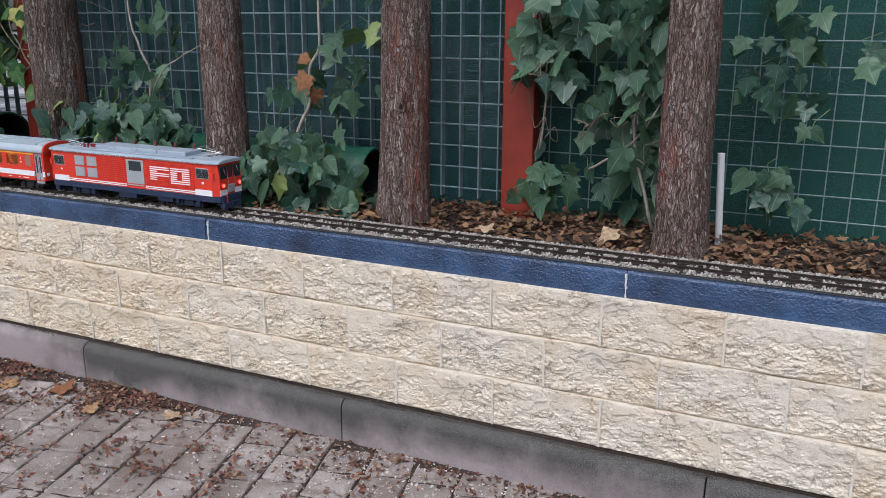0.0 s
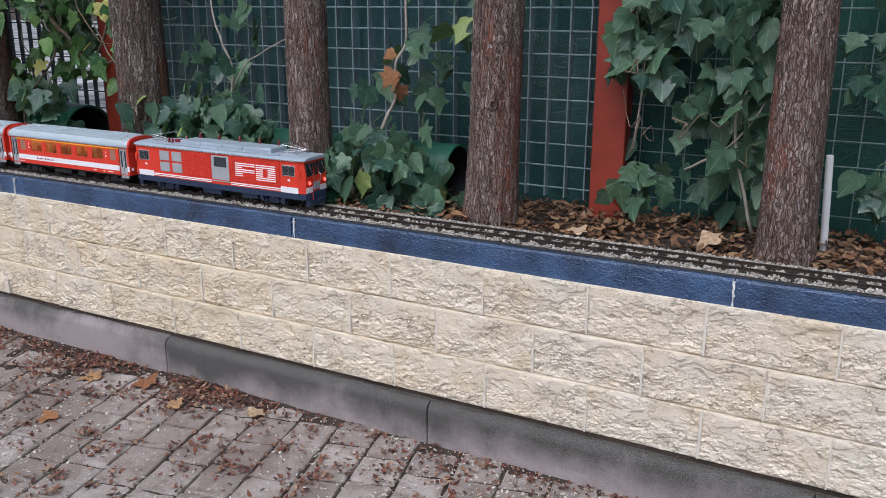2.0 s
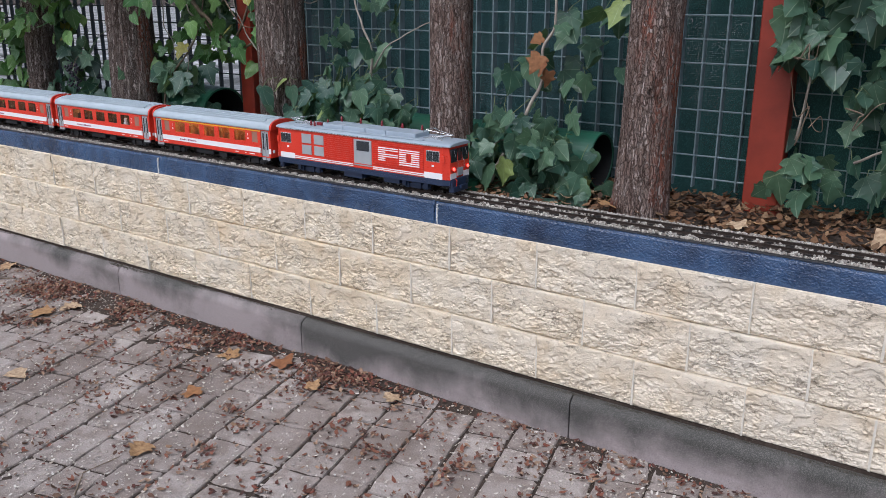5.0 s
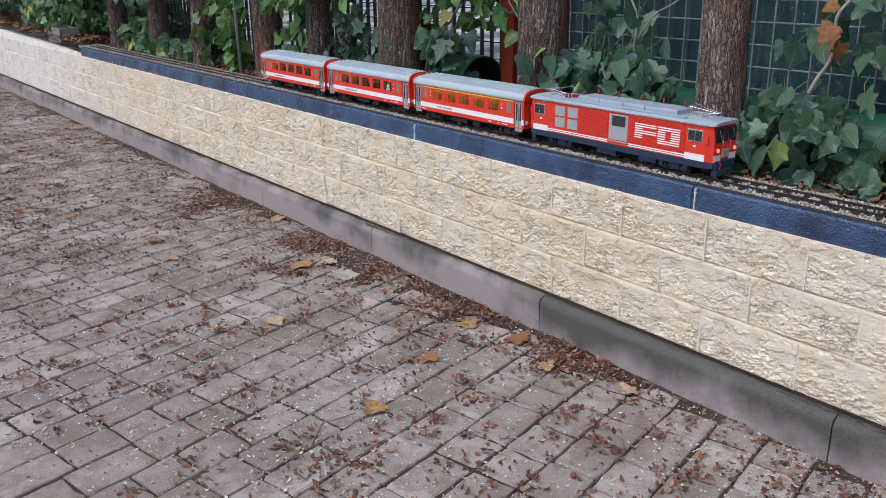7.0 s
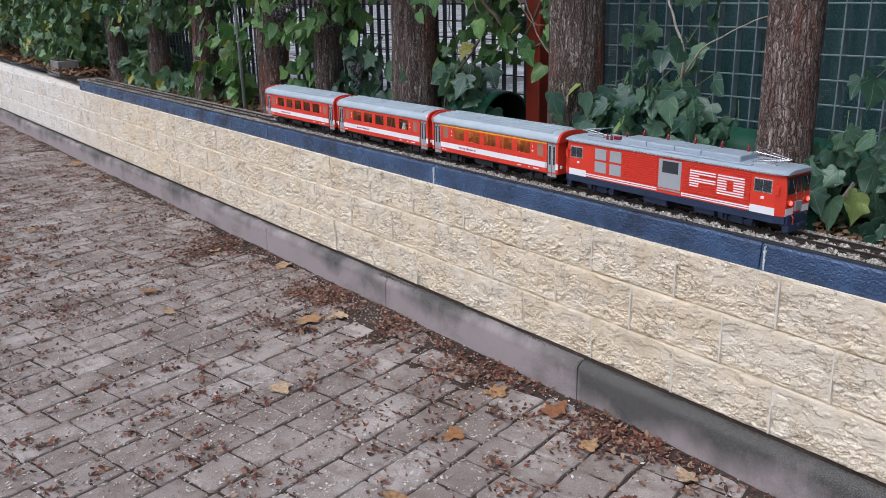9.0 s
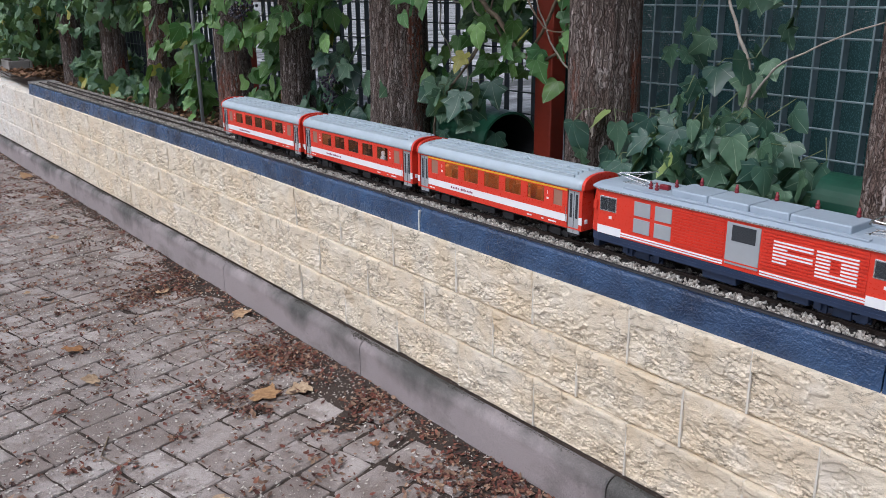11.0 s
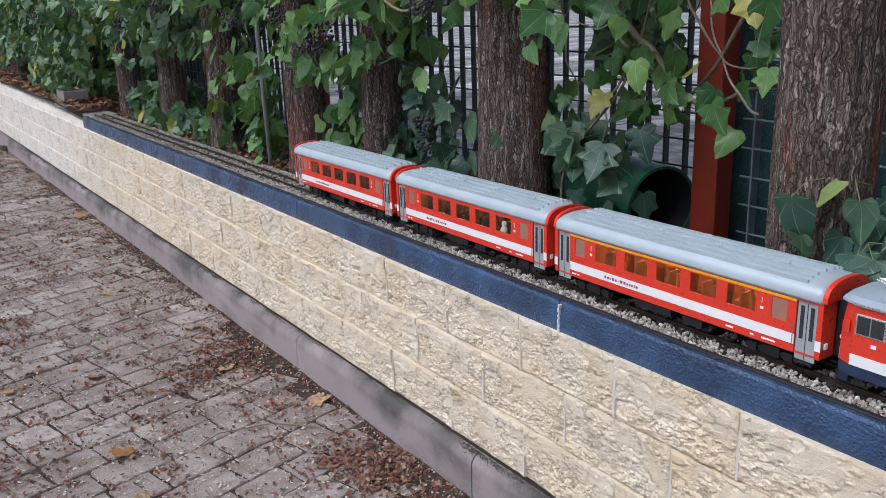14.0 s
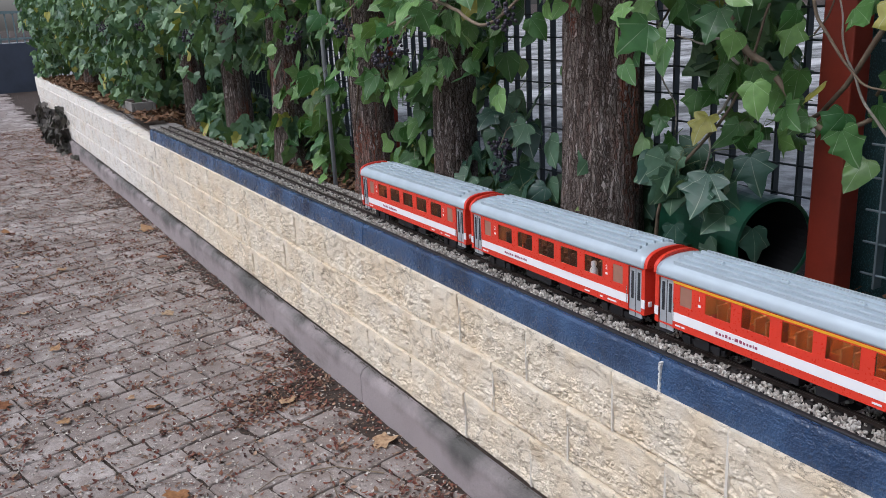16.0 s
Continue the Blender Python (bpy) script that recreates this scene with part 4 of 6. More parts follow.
def pantograph(parent, x, flip):
    f = -1 if flip else 1
    p = part("pantograph", boxes((-0.032, 0.032, -0.018, -0.0155, 0.150, 0.1525), (-0.032, 0.032, 0.0155, 0.018, 0.150, 0.1525), (-0.026, -0.023, -0.018, 0.018, 0.150, 0.1525), (0.02, 0.023, -0.018, 0.018, 0.150, 0.1525), (-0.012, 0.012, -0.004, 0.004, 0.150, 0.157)), CHROME, parent, "folded metal pantograph")
    p.location = (x, 0, 0.006)
    for y in (-0.012, 0.012):
        part("pantograph_arm", tube([(f * 0.022, y, 0.153), (f * -0.035, y * 0.8, 0.161), (f * -0.062, y * 0.4, 0.164)], 0.0011, 6), CHROME, p)
        part("pantograph_arm", tube([(f * -0.062, y * 0.4, 0.164), (f * -0.005, y * 1.0, 0.172), (f * 0.02, y * 1.6, 0.176)], 0.0009, 6), CHROME, p)
    part("contact_shoe", tube([(f * 0.02, -0.034, 0.172), (f * 0.021, -0.026, 0.177), (f * 0.021, 0.026, 0.177), (f * 0.02, 0.034, 0.172)], 0.0014, 6), CHROME, p)
    for sx, sy in ((-0.026, -0.017), (0.022, -0.017), (-0.026, 0.017), (0.022, 0.017)):
        insulator(p, sx, sy, 0.141, 0.6)
    return p


def insulator(parent, x, y, z, k=1.35):
    bm = bmesh.new()
    prof = [(0.0022, 0), (0.0036, 0.002), (0.0036, 0.004), (0.002, 0.005), (0.0032, 0.0065), (0.0032, 0.0085), (0.0018, 0.0095), (0.0018, 0.013)]
    loft(bm, [[(1.25 * r * math.cos(2 * math.pi * i / 10), 1.25 * r * math.sin(2 * math.pi * i / 10), h * k) for i in range(10)] for r, h in prof])
    o = part("insulator", bm, REDDARK, parent, "dark red ribbed insulator", True)
    o.location = (x, y, z)
    return o


def locomotive(x0):
    LL = 0.69
    t = thing("locomotive", "red model baggage railcar with grey roof, pantographs and lit lamps", "model locomotive", (x0 + LL / 2, RAIL_Y, RAIL_TOP))
    L, W, z0, z1 = LL / 2, 0.059, 0.048, 0.146
    # body shell tapered slightly at the cab ends
    bm = bmesh.new()
    zs = [z0, 0.098, 0.134, z1]
    rings = []
    out = [(-L, 0.050), (-L + 0.022, W), (L - 0.022, W), (L, 0.050)]
    for z, k in zip((z0, 0.10, 0.105, z1), (0, 0, 0, 0.006)):
        pts = [(x + (k if x < -L + 0.01 else -k if x > L - 0.01 else 0), -y, z) for x, y in out] + [(x + (k if x < -L + 0.01 else -k if x > L - 0.01 else 0), y, z) for x, y in out[::-1]]
        rings.append(pts)
    loft(bm, rings)
    bmesh.ops.recalc_face_normals(bm, faces=bm.faces[:])
    body = part("body", bm, RED, t, "glossy red locomotive body")
    # underframe skirt
    bm = bmesh.new()
    pts = [(x, -y) for x, y in out] + [(x, y) for x, y in out[::-1]]
    loft(bm, [[(x * 0.998, y * 0.985, z) for x, y in pts] for z in (0.030, z0)])
    bmesh.ops.recalc_face_normals(bm, faces=bm.faces[:])
    skirt = part("underframe_skirt", bm, NAVY, t, "navy blue lower skirt")
    for s in (-1, 1):
        for z in (0.036, 0.042):
            part("skirt_rib", boxes((-L + 0.05, L - 0.05, *sorted((s * (W - 0.0002), s * (W - 0.002))), z, z + 0.0022)), NAVY, skirt)
    for b in ((-0.06, 0.015, -0.05, 0.05, 0.012, 0.032), (0.1, 0.16, -0.05, 0.05, 0.014, 0.032)):
        part("equipment_box", boxes(b, bevel=0.002), NAVY, t)
    # roof: base with overhang and raised hoods
    bm = bmesh.new()
    prof = [(-0.0615, 0.1445), (-0.0615, 0.1475), (-0.052, 0.1535), (-0.03, 0.1565), (0.03, 0.1565), (0.052, 0.1535), (0.0615, 0.1475), (0.0615, 0.1445)]
    rings = []
    for x, k, dz in ((-L - 0.002, 0.86, -0.003), (-L + 0.012, 0.97, 0), (-L + 0.03, 1, 0), (L - 0.03, 1, 0), (L - 0.012, 0.97, 0), (L + 0.002, 0.86, -0.003)):
        rings.append([(x, y * k, z + (dz if z > 0.15 else 0)) for y, z in prof])
    loft(bm, rings)
    bmesh.ops.recalc_face_normals(bm, faces=bm.faces[:])
    roof = part("roof", bm, LOCOROOF, t, "blue-grey roof")
    for xa, xb in ((-0.155, -0.071), (-0.0695, 0.019), (0.0205, 0.099), (0.1005, 0.212)):
        part("roof_hood", boxes((xa, xb, -0.038, 0.036, 0.153, 0.170), bevel=0.003), LOCOROOF, roof)
    for s in (-1, 1):
        part("roof_walkway", boxes((-0.265, 0.25, *sorted((s * 0.041, s * 0.054)), 0.1535, 0.1575), bevel=0.001), LOCOROOF, roof)
        part("gutter", boxes((-L + 0.02, L - 0.02, *sorted((s * 0.0612, s * 0.0632)), 0.1435, 0.1465)), CHROME, roof)
    part("roof_horn", boxes((L - 0.05, L - 0.044, -0.03, -0.02, 0.152, 0.158), (L - 0.05, L - 0.044, 0.02, 0.03, 0.152, 0.158), bevel=0.001), CHROME, roof)
    for x in (-0.19, -0.13, -0.05, 0.035, 0.115, 0.19):
        insulator(roof, x, 0.028, 0.169 if x > -0.155 else 0.155)
    for x in (-0.215, -0.2):
        insulator(roof, x, -0.025, 0.155)
    part("circuit_breaker", boxes((-0.205, -0.182, -0.012, 0.0, 0.156, 0.166), bevel=0.002), REDDARK, roof)
    pantograph(roof, -0.262, False)
    pantograph(roof, 0.258, True)
    # sides
    for s in (-1, 1):
        def slab(name, x0, x1, za, zb, mat, out=0.001, parent=t, label="", bev=0.0):
            return part(name, boxes((x0, x1, *sorted((s * (W + out), s * (W - 0.001))), za, zb), bevel=bev), mat, parent, label)
        # horizontal ribs on the red panels
        for xa, xb in ((-0.129, -0.012), (0.066, 0.258)):
            for k in range(12):
                z = 0.066 + 0.0063 * k
                slab("rib", xa, xb, z, z + 0.0032, RED, 0.0024, body)
        # grey louvre panels, two by two
        for xa, xb in ((-0.227, -0.186), (-0.174, -0.133)):
            for za, zb in ((0.068, 0.098), (0.104, 0.134)):
                slab("louvre_panel", xa, xb, za, zb, GREYDOOR, 0.0016, t, "light grey louvre panel", 0.0006)
        # luggage door
        d = slab("luggage_door", -0.008, 0.062, 0.056, 0.137, GREYDOOR, 0.0016, t, "grey sliding luggage door", 0.0008)
        slab("door_window", 0.004, 0.053, 0.103, 0.133, DARKGLASS, 0.0022, d)
        slab("door_stripe", -0.008, 0.062, 0.0605, 0.063, RED, 0.0021, d)
        # striped emblem
        for j in range(8):
            z = 0.123 - 0.0063 * j - 0.0034
            a = 0.089
            wide = (0.075, 0.075, 0.027, 0.075, 0.075, 0.027, 0.027, 0.027)[j]
            if j < 7:
                slab("emblem_bar", a, a + wide, z, z + 0.0032, WHITE, 0.0028, body)
            if j in (0, 1, 6, 7):
                slab("emblem_bar", 0.1695, 0.243, z, z + 0.0032, WHITE, 0.0028, body)
            else:
                slab("emblem_bar", 0.1695, 0.195, z, z + 0.0032, WHITE, 0.0028, body)
                slab("emblem_bar", 0.214, 0.243, z, z + 0.0032, WHITE, 0.0028, body)
        # white lines and the white corner blocks
        for xa, xb in ((-0.262, -0.012), (0.066, 0.262)):
            slab("white_line", xa, xb, 0.0565, 0.0595, WHITE, 0.0014)
            slab("white_line", xa, xb, 0.0515, 0.0542, WHITE, 0.0014)
        for sx in (-1, 1):
            a, b = sorted((sx * 0.26, sx * (L - 0.0215)))
            slab("white_corner", a, b, 0.0485, 0.066, WHITE, 0.0012, t, "white lower corner")
        # cab side windows
        for sx in (-1, 1):
            a, b = (-0.320, -0.274) if sx < 0 else (0.266, 0.314)
            f = slab("cab_window_frame", a, b, 0.098, 0.131, CHROME, 0.001, t, "", 0.0008)
            m = (a + b) / 2
            slab("cab_window", a + 0.003, m - 0.001, 0.101, 0.128, DARKGLASS, 0.0018, f)
            slab("cab_window", m + 0.001, b - 0.003, 0.101, 0.128, DARKGLASS, 0.0018, f)
            slab("number_bar", sx * 0.29 - 0.004, sx * 0.29 + 0.004, 0.083, 0.089, WHITE, 0.0005)
            slab("grille", sx * 0.33 - 0.007, sx * 0.33 + 0.002, 0.098, 0.118, RED, 0.0016)
    # ends
    for sx in (-1, 1):
        def face(name, ya, yb, za, zb, mat, out=0.001, parent=t, label="", bev=0.0):
            return part(name, boxes((*sorted((sx * (L + out), sx * (L - 0.006))), ya, yb, za, zb), bevel=bev), mat, parent, label)
        face("white_front", -0.0495, -0.018, 0.0485, 0.066, WHITE, 0.0008)
        face("white_front", 0.018, 0.0495, 0.0485, 0.066, WHITE, 0.0008)
        for ya, yb in ((-0.046, -0.0145), (0.0145, 0.046)):
            f = face("windscreen_frame", ya, yb, 0.098, 0.1365, BLACK, 0.0006, t, "", 0.001)
            face("windscreen", ya + 0.0016, yb - 0.0016, 0.0998, 0.1348, DARKGLASS, 0.0014, f, "", 0.0006)
            ym = (ya + yb) / 2
            part("wiper", tube([(sx * (L + 0.0022), ym - 0.004, 0.1345), (sx * (L + 0.0026), ym + 0.006, 0.112)], 0.0008, 5), CHROME, f)
        f = face("end_door_window", -0.009, 0.009, 0.1, 0.1365, DARKGLASS, 0.0012, t, "", 0.0008)
        face("gangway_plate", -0.014, 0.014, 0.056, 0.079, GREYDOOR, 0.004, t, "grey fold-down gangway plate", 0.001)
        for y in (-0.0165, 0.0165):
            part("handrail", tube([(sx * (L + 0.001), y, 0.074), (sx * (L + 0.005), y, 0.078), (sx * (L + 0.005), y, 0.098), (sx * (L + 0.001), y, 0.102)], 0.0009, 6), CHROME, t)
        for y in (-0.037, 0.037):
            h = bmesh.new()
            n = 16
            loft(h, [[(sx * (L + d), y + r * math.cos(2 * math.pi * i / n), 0.079 + r * math.sin(2 * math.pi * i / n)) for i in range(n)] for d, r in ((-0.004, 0.0075), (0.003, 0.0075), (0.004, 0.0062))])
            bmesh.ops.recalc_face_normals(h, faces=h.faces[:])
            lamp = part("headlamp", h, CHROME if sx < 0 else RED, t, "round headlamp housing")
            g = bmesh.new()
            bmesh.ops.create_uvsphere(g, u_segments=12, v_segments=8, radius=0.0052, matrix=pose(sx * (L + 0.0035), y, 0.079))
            part("lamp_lens", g, REDLAMP if sx > 0 else WHITE, lamp, "glowing red lamp lens" if sx > 0 else "", True)
            part("brake_hose", tube([(sx * (L + 0.002), y * 0.75, 0.05), (sx * (L + 0.009), y * 0.75, 0.044), (sx * (L + 0.008), y * 0.75, 0.028)], 0.0013, 6), BLACK if y > 0 else RED, t)
        face("buffer_beam", -0.044, 0.044, 0.026, 0.05, NAVY, 0.004, t, "", 0.0015)
        part("snow_plough", boxes((*sorted((sx * (L - 0.012), sx * (L + 0.006))), -0.04, 0.04, 0.008, 0.026), bevel=0.003), NAVY, t)
        part("coupler", boxes((*sorted((sx * L, sx * (L + 0.016))), -0.006, 0.006, 0.018, 0.026), (*sorted((sx * (L + 0.011), sx * (L + 0.016))), -0.014, 0.014, 0.02, 0.03), bevel=0.001), NAVY, t)
    for x in (-0.215, 0.215):
        b = bogie(t, x, NAVY)
        for s in (-1, 1):
            for q in (-0.041, 0.041):
                part("sand_box", boxes((q - 0.007, q + 0.007, *sorted((s * 0.034, s * 0.046)), 0.012, 0.028), bevel=0.001), NAVY, b)
    return t


locomotive(TRAIN + 0.027)
# ---------------- bed furnishings ----------------


def open_pipe(where, turn, length, r, label):
    t = thing("drain_pipe", label, "pipe", where, turn)
    bm = bmesh.new()
    n = 40
    prof = []
    for i in range(25):
        x = -length * i / 24
        prof.append((x, r * (1.0 + (0.012 if i % 2 else 0.0))))
    outer = [[(x, q * math.cos(2 * math.pi * j / n), q * math.sin(2 * math.pi * j / n)) for j in range(n)] for x, q in prof]
    inner = [[(x, (r * 0.93) * math.cos(2 * math.pi * j / n), (r * 0.93) * math.sin(2 * math.pi * j / n)) for j in range(n)] for x in (-length + 0.01, 0.0)]
    made = loft(bm, inner[:1] + inner[1:] + outer, True, False)
    bm.faces.new(made[0])
    bmesh.ops.recalc_face_normals(bm, faces=bm.faces[:])
    part("shell", bm, GREENPAINT if r > 0.09 else BLOTCHY, t, smooth=False)
    # black sleeve: the darkness of the pipe's mouth is painted on
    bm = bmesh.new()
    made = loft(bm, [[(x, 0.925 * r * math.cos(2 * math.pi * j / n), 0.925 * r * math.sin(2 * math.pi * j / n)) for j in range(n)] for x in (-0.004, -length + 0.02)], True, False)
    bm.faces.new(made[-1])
    part("lining", bm, PIPESHADE, t, "black sleeve painted as the shade inside the pipe")
    return t


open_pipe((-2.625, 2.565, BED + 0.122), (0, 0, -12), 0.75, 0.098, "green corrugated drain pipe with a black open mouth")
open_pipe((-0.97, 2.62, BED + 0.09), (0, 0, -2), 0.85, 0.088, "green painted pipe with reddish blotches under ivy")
# green edging strip along the bed
e = thing("garden_edging", "dark green painted metal edging strip in the leaf litter", "edging", (-2.62, 2.372, BED - 0.01), (0, 0, 0))
part("upright_strip", boxes((0, 1.35, -0.004, 0.004, 0, 0.042), bevel=0.0015), GREENPAINT, e)
part("top_flange", boxes((0, 1.35, -0.004, 0.026, 0.042, 0.046), bevel=0.001), GREENPAINT, e)
# bent white pipe
w = thing("white_pipe", "short upright white plastic pipe behind a trunk", "pipe", (0.132, 2.555, BED - 0.01), (0, -3, 0))
bm = bmesh.new()
n = 20
loft(bm, [[(r * math.cos(2 * math.pi * i / n), r * math.sin(2 * math.pi * i / n), z) for i in range(n)] for r, z in ((0.0075, 0.16), (0.0075, 0.25), (0.0095, 0.254), (0.0095, 0.0))], True, False)
bmesh.ops.recalc_face_normals(bm, faces=bm.faces[:])
part("wall", bm, WHITEPIPE, w, smooth=False)
# black core painted in place of the shade down the white pipe
part("inside", boxes((-0.005, 0.005, -0.005, 0.005, 0.0, 0.2)), PIPESHADE, w, "black core painted as the shade inside the pipe")
# grey pole
p = thing("thin_pole", "thin grey galvanised pole by the ivy trunks", "pole", (-4.38, 2.31, BED - 0.02), (0, -1.5, 0))
part("shaft", tube([(0, 0, 0), (0, 0, 1.6)], 0.008, 10), GREYDOOR, p, smooth=True)
# block planters at the track's end


def trough_planter(x, y, z, w, d, h, label):
    t = thing("planter", label, "planter", (x, y, z))
    part("shell", boxes((-w / 2, w / 2, -d / 2, -d / 2 + 0.02, 0, h), (-w / 2, w / 2, d / 2 - 0.02, d / 2, 0, h), (-w / 2, -w / 2 + 0.02, -d / 2 + 0.02, d / 2 - 0.02, 0, h), (w / 2 - 0.02, w / 2, -d / 2 + 0.02, d / 2 - 0.02, 0, h), bevel=0.004), GREYBLOCK, t)
    part("earth", boxes((-w / 2 + 0.02, w / 2 - 0.02, -d / 2 + 0.02, d / 2 - 0.02, 0.0, h - 0.008)), SOIL, t)
    return t


trough_planter(-7.62, 2.25, BED - 0.005, 0.36, 0.16, 0.12, "weathered grey concrete planter trough on the bed")
trough_planter(-6.75, 2.6, BED - 0.005, 0.36, 0.18, 0.13, "dark grey concrete planter trough on the bed")
tagged(part("paving_slab", boxes((-6.95, -6.72, 2.17, 2.33, BED - 0.005, BED + 0.014), bevel=0.004), GREYBLOCK), "worn grey slab at the end of the track", "slab")



def small_pot(x, y, z, mat, label):
    t = thing("plant_pot", label, "pot", (x, y, z))
    bm = bmesh.new()
    n = 20
    loft(bm, [[(r * math.cos(2 * math.pi * i / n), r * math.sin(2 * math.pi * i / n), h) for i in range(n)] for r, h in ((0.024, 0), (0.034, 0.06), (0.038, 0.061), (0.038, 0.073), (0.034, 0.073), (0.031, 0.056))])
    part("body", bm, mat, t, smooth=False)
    return t


small_pot(-7.62, 2.36, BED + 0.02, RED, "small red plastic plant pot behind the planter")
small_pot(-8.35, 2.33, BED + 0.04, RED, "small red plastic plant pot under the hedge")
small_pot(-8.22, 2.32, BED + 0.04, WHITEPIPE, "small white plastic plant pot under the hedge")

# ---------------- ivy ----------------
LOBES = [(0, 0.0), (0.22, -0.10), (0.46, 0.04), (0.37, 0.25), (0.56, 0.41), (0.29, 0.58), (0.19, 0.80), (0, 1.04)]
HEART = [(0, -0.02), (0.24, -0.08), (0.43, 0.12), (0.42, 0.36), (0.31, 0.60), (0.17, 0.82), (0.07, 0.95), (0, 1.06)]


def leaf_data(outline, seed, material):
    """One leaf, base at the origin, tip along -z, face to -y, 1 unit long."""
    rnd = random.Random(seed)
    half = [(x * rnd.uniform(0.9, 1.12), y + rnd.uniform(-0.03, 0.03)) for x, y in outline]
    for _ in range(1):
        fine = []
        for i in range(len(half) - 1):
            a, b, c, d = half[max(i - 1, 0)], half[i], half[i + 1], half[min(i + 2, len(half) - 1)]
            fine.append(b)
            fine.append(tuple((9 * (q + r) - p - s) / 16 for p, q, r, s in zip(a, b, c, d)))
        half = fine + [half[-1]]
    pts = half + [(-x * rnd.uniform(0.97, 1.03), y + rnd.uniform(-0.03, 0.03)) for x, y in half[-2:0:-1]]
    cup, curl = rnd.uniform(-0.25, 0.3), rnd.uniform(-0.1, 0.35)
    bm = bmesh.new()
    uvl = bm.loops.layers.uv.new("UVMap")

    def at(x, y):
        return (x, cup * abs(x) * 0.55 + curl * y * y * 0.35 + 0.05 * math.sin(7 * x + 5 * y + seed), -y)

    rim = [bm.verts.new(at(x, y)) for x, y in pts]
    mids = [bm.verts.new(at(0, y)) for y in (0.25, 0.5, 0.75)]
    uv = {v: (x + 0.5, y) for v, (x, y) in zip(rim, pts)}
    for v, y in zip(mids, (0.25, 0.5, 0.75)):
        uv[v] = (0.5, y)
    n, h = len(rim), len(half) - 1
    spine = [rim[0]] + mids + [rim[h]]
    for sidepts in (rim[:h + 1], [rim[0]] + rim[:h - 1:-1]):
        i = j = 0
        while i < len(spine) - 1 or j < len(sidepts) - 1:
            go_spine = j >= len(sidepts) - 1 or (i < len(spine) - 1 and (i + 1) / (len(spine) - 1) < (j + 1) / (len(sidepts) - 1))
            tri = (spine[i], sidepts[j], spine[i + 1]) if go_spine else (spine[i], sidepts[j], sidepts[j + 1])
            if len(set(tri)) == 3:
                try:
                    f = bm.faces.new(tri)
                    f.smooth = True
                    for lp in f.loops:
                        lp[uvl].uv = uv[lp.vert]
                except ValueError:
                    pass
            if go_spine:
                i += 1
            else:
                j += 1
    bmesh.ops.recalc_face_normals(bm, faces=bm.faces[:])
    me = bpy.data.meshes.new("leaf")
    bm.to_mesh(me)
    bm.free()
    me.materials.append(material)
    return me


LEAVES = {m.name: [leaf_data(LOBES if k % 3 else HEART, k, m) for k in range(9)] for m in (IVY, IVYBRIGHT)}
HEARTS = [leaf_data(HEART, 40 + k, IVYBRIGHT) for k in range(6)] + [leaf_data(LOBES, 50 + k, IVYBRIGHT) for k in range(2)]
DRY = {m.name: [leaf_data(LOBES, 70 + k, m) for k in range(4)] for m in (DRYLEAF, ORANGELEAF)}


def leaf_pose(rnd, p, size, spread=0.6):
    """Tip hanging down, face towards the yard, tilted at random."""
    tilt = rnd.gauss(-18, 22)
    return pose(p[0], p[1], p[2], tilt, rnd.gauss(0, 34), rnd.gauss(0, 60) * spread) @ Matrix.Scale(size, 4)


def winding(pts, seed):
    """The same run of points, rounded at the bends and a little crooked."""
    p = [Vector(q) for q in pts]
    run = []
    for i in range(len(p) - 1):
        a, b, c, d = p[max(i - 1, 0)], p[i], p[i + 1], p[min(i + 2, len(p) - 1)]
        for u in (0.0, 0.2, 0.4, 0.6, 0.8):
            q = 0.5 * (2 * b + (c - a) * u + (2 * a - 5 * b + 4 * c - d) * u * u + (3 * b - a - 3 * c + d) * u ** 3)
            run.append(q + 0.004 * noise.noise_vector(q * 22 + Vector((seed, 0, 0))))
    return run + [p[-1]]


def ivy(label, count, area, size, meshes, seed, stems=(), stem_mat=STEM, density=None):
    """An ivy plant: stems and single leaves in the box area (x0, x1, y0, y1, z0, z1)."""
    rnd = random.Random(seed)
    x0, x1, y0, y1, z0, z1 = area
    t = thing("ivy_plant", label, "ivy", ((x0 + x1) / 2, (y0 + y1) / 2, z0))
    base = Vector(t.location)
    for pts, r in stems:
        part("stem", tube([q - base for q in winding(pts, seed)], r, 7, 0.5), stem_mat, t, smooth=True)
    made = 0
    while made < count:
        u, v, w = rnd.random(), rnd.random(), rnd.random()
        p = Vector((x0 + (x1 - x0) * u, y0 + (y1 - y0) * v, z0 + (z1 - z0) * w))
        if density and rnd.random() > density(u, v, w):
            continue
        n = noise.noise(p * 5.0 + Vector((seed, 0, 0)))
        if n < -0.22:
            continue
        s = rnd.uniform(*size)
        ob = new("leaf", rnd.choice(meshes))
        ob.parent = t
        ob.matrix_basis = Matrix.Translation(-base) @ leaf_pose(rnd, p, s)
        if made % 3 == 0:
            q = p - base
            part("petiole", tube([q, q + Vector((rnd.uniform(-0.02, 0.02), 0.015, rnd.uniform(0.0, 0.03))), q + Vector((rnd.uniform(-0.04, 0.04), 0.04, rnd.uniform(0.0, 0.05)))], 0.001, 4), PETIOLE, t)
        made += 1
    return t


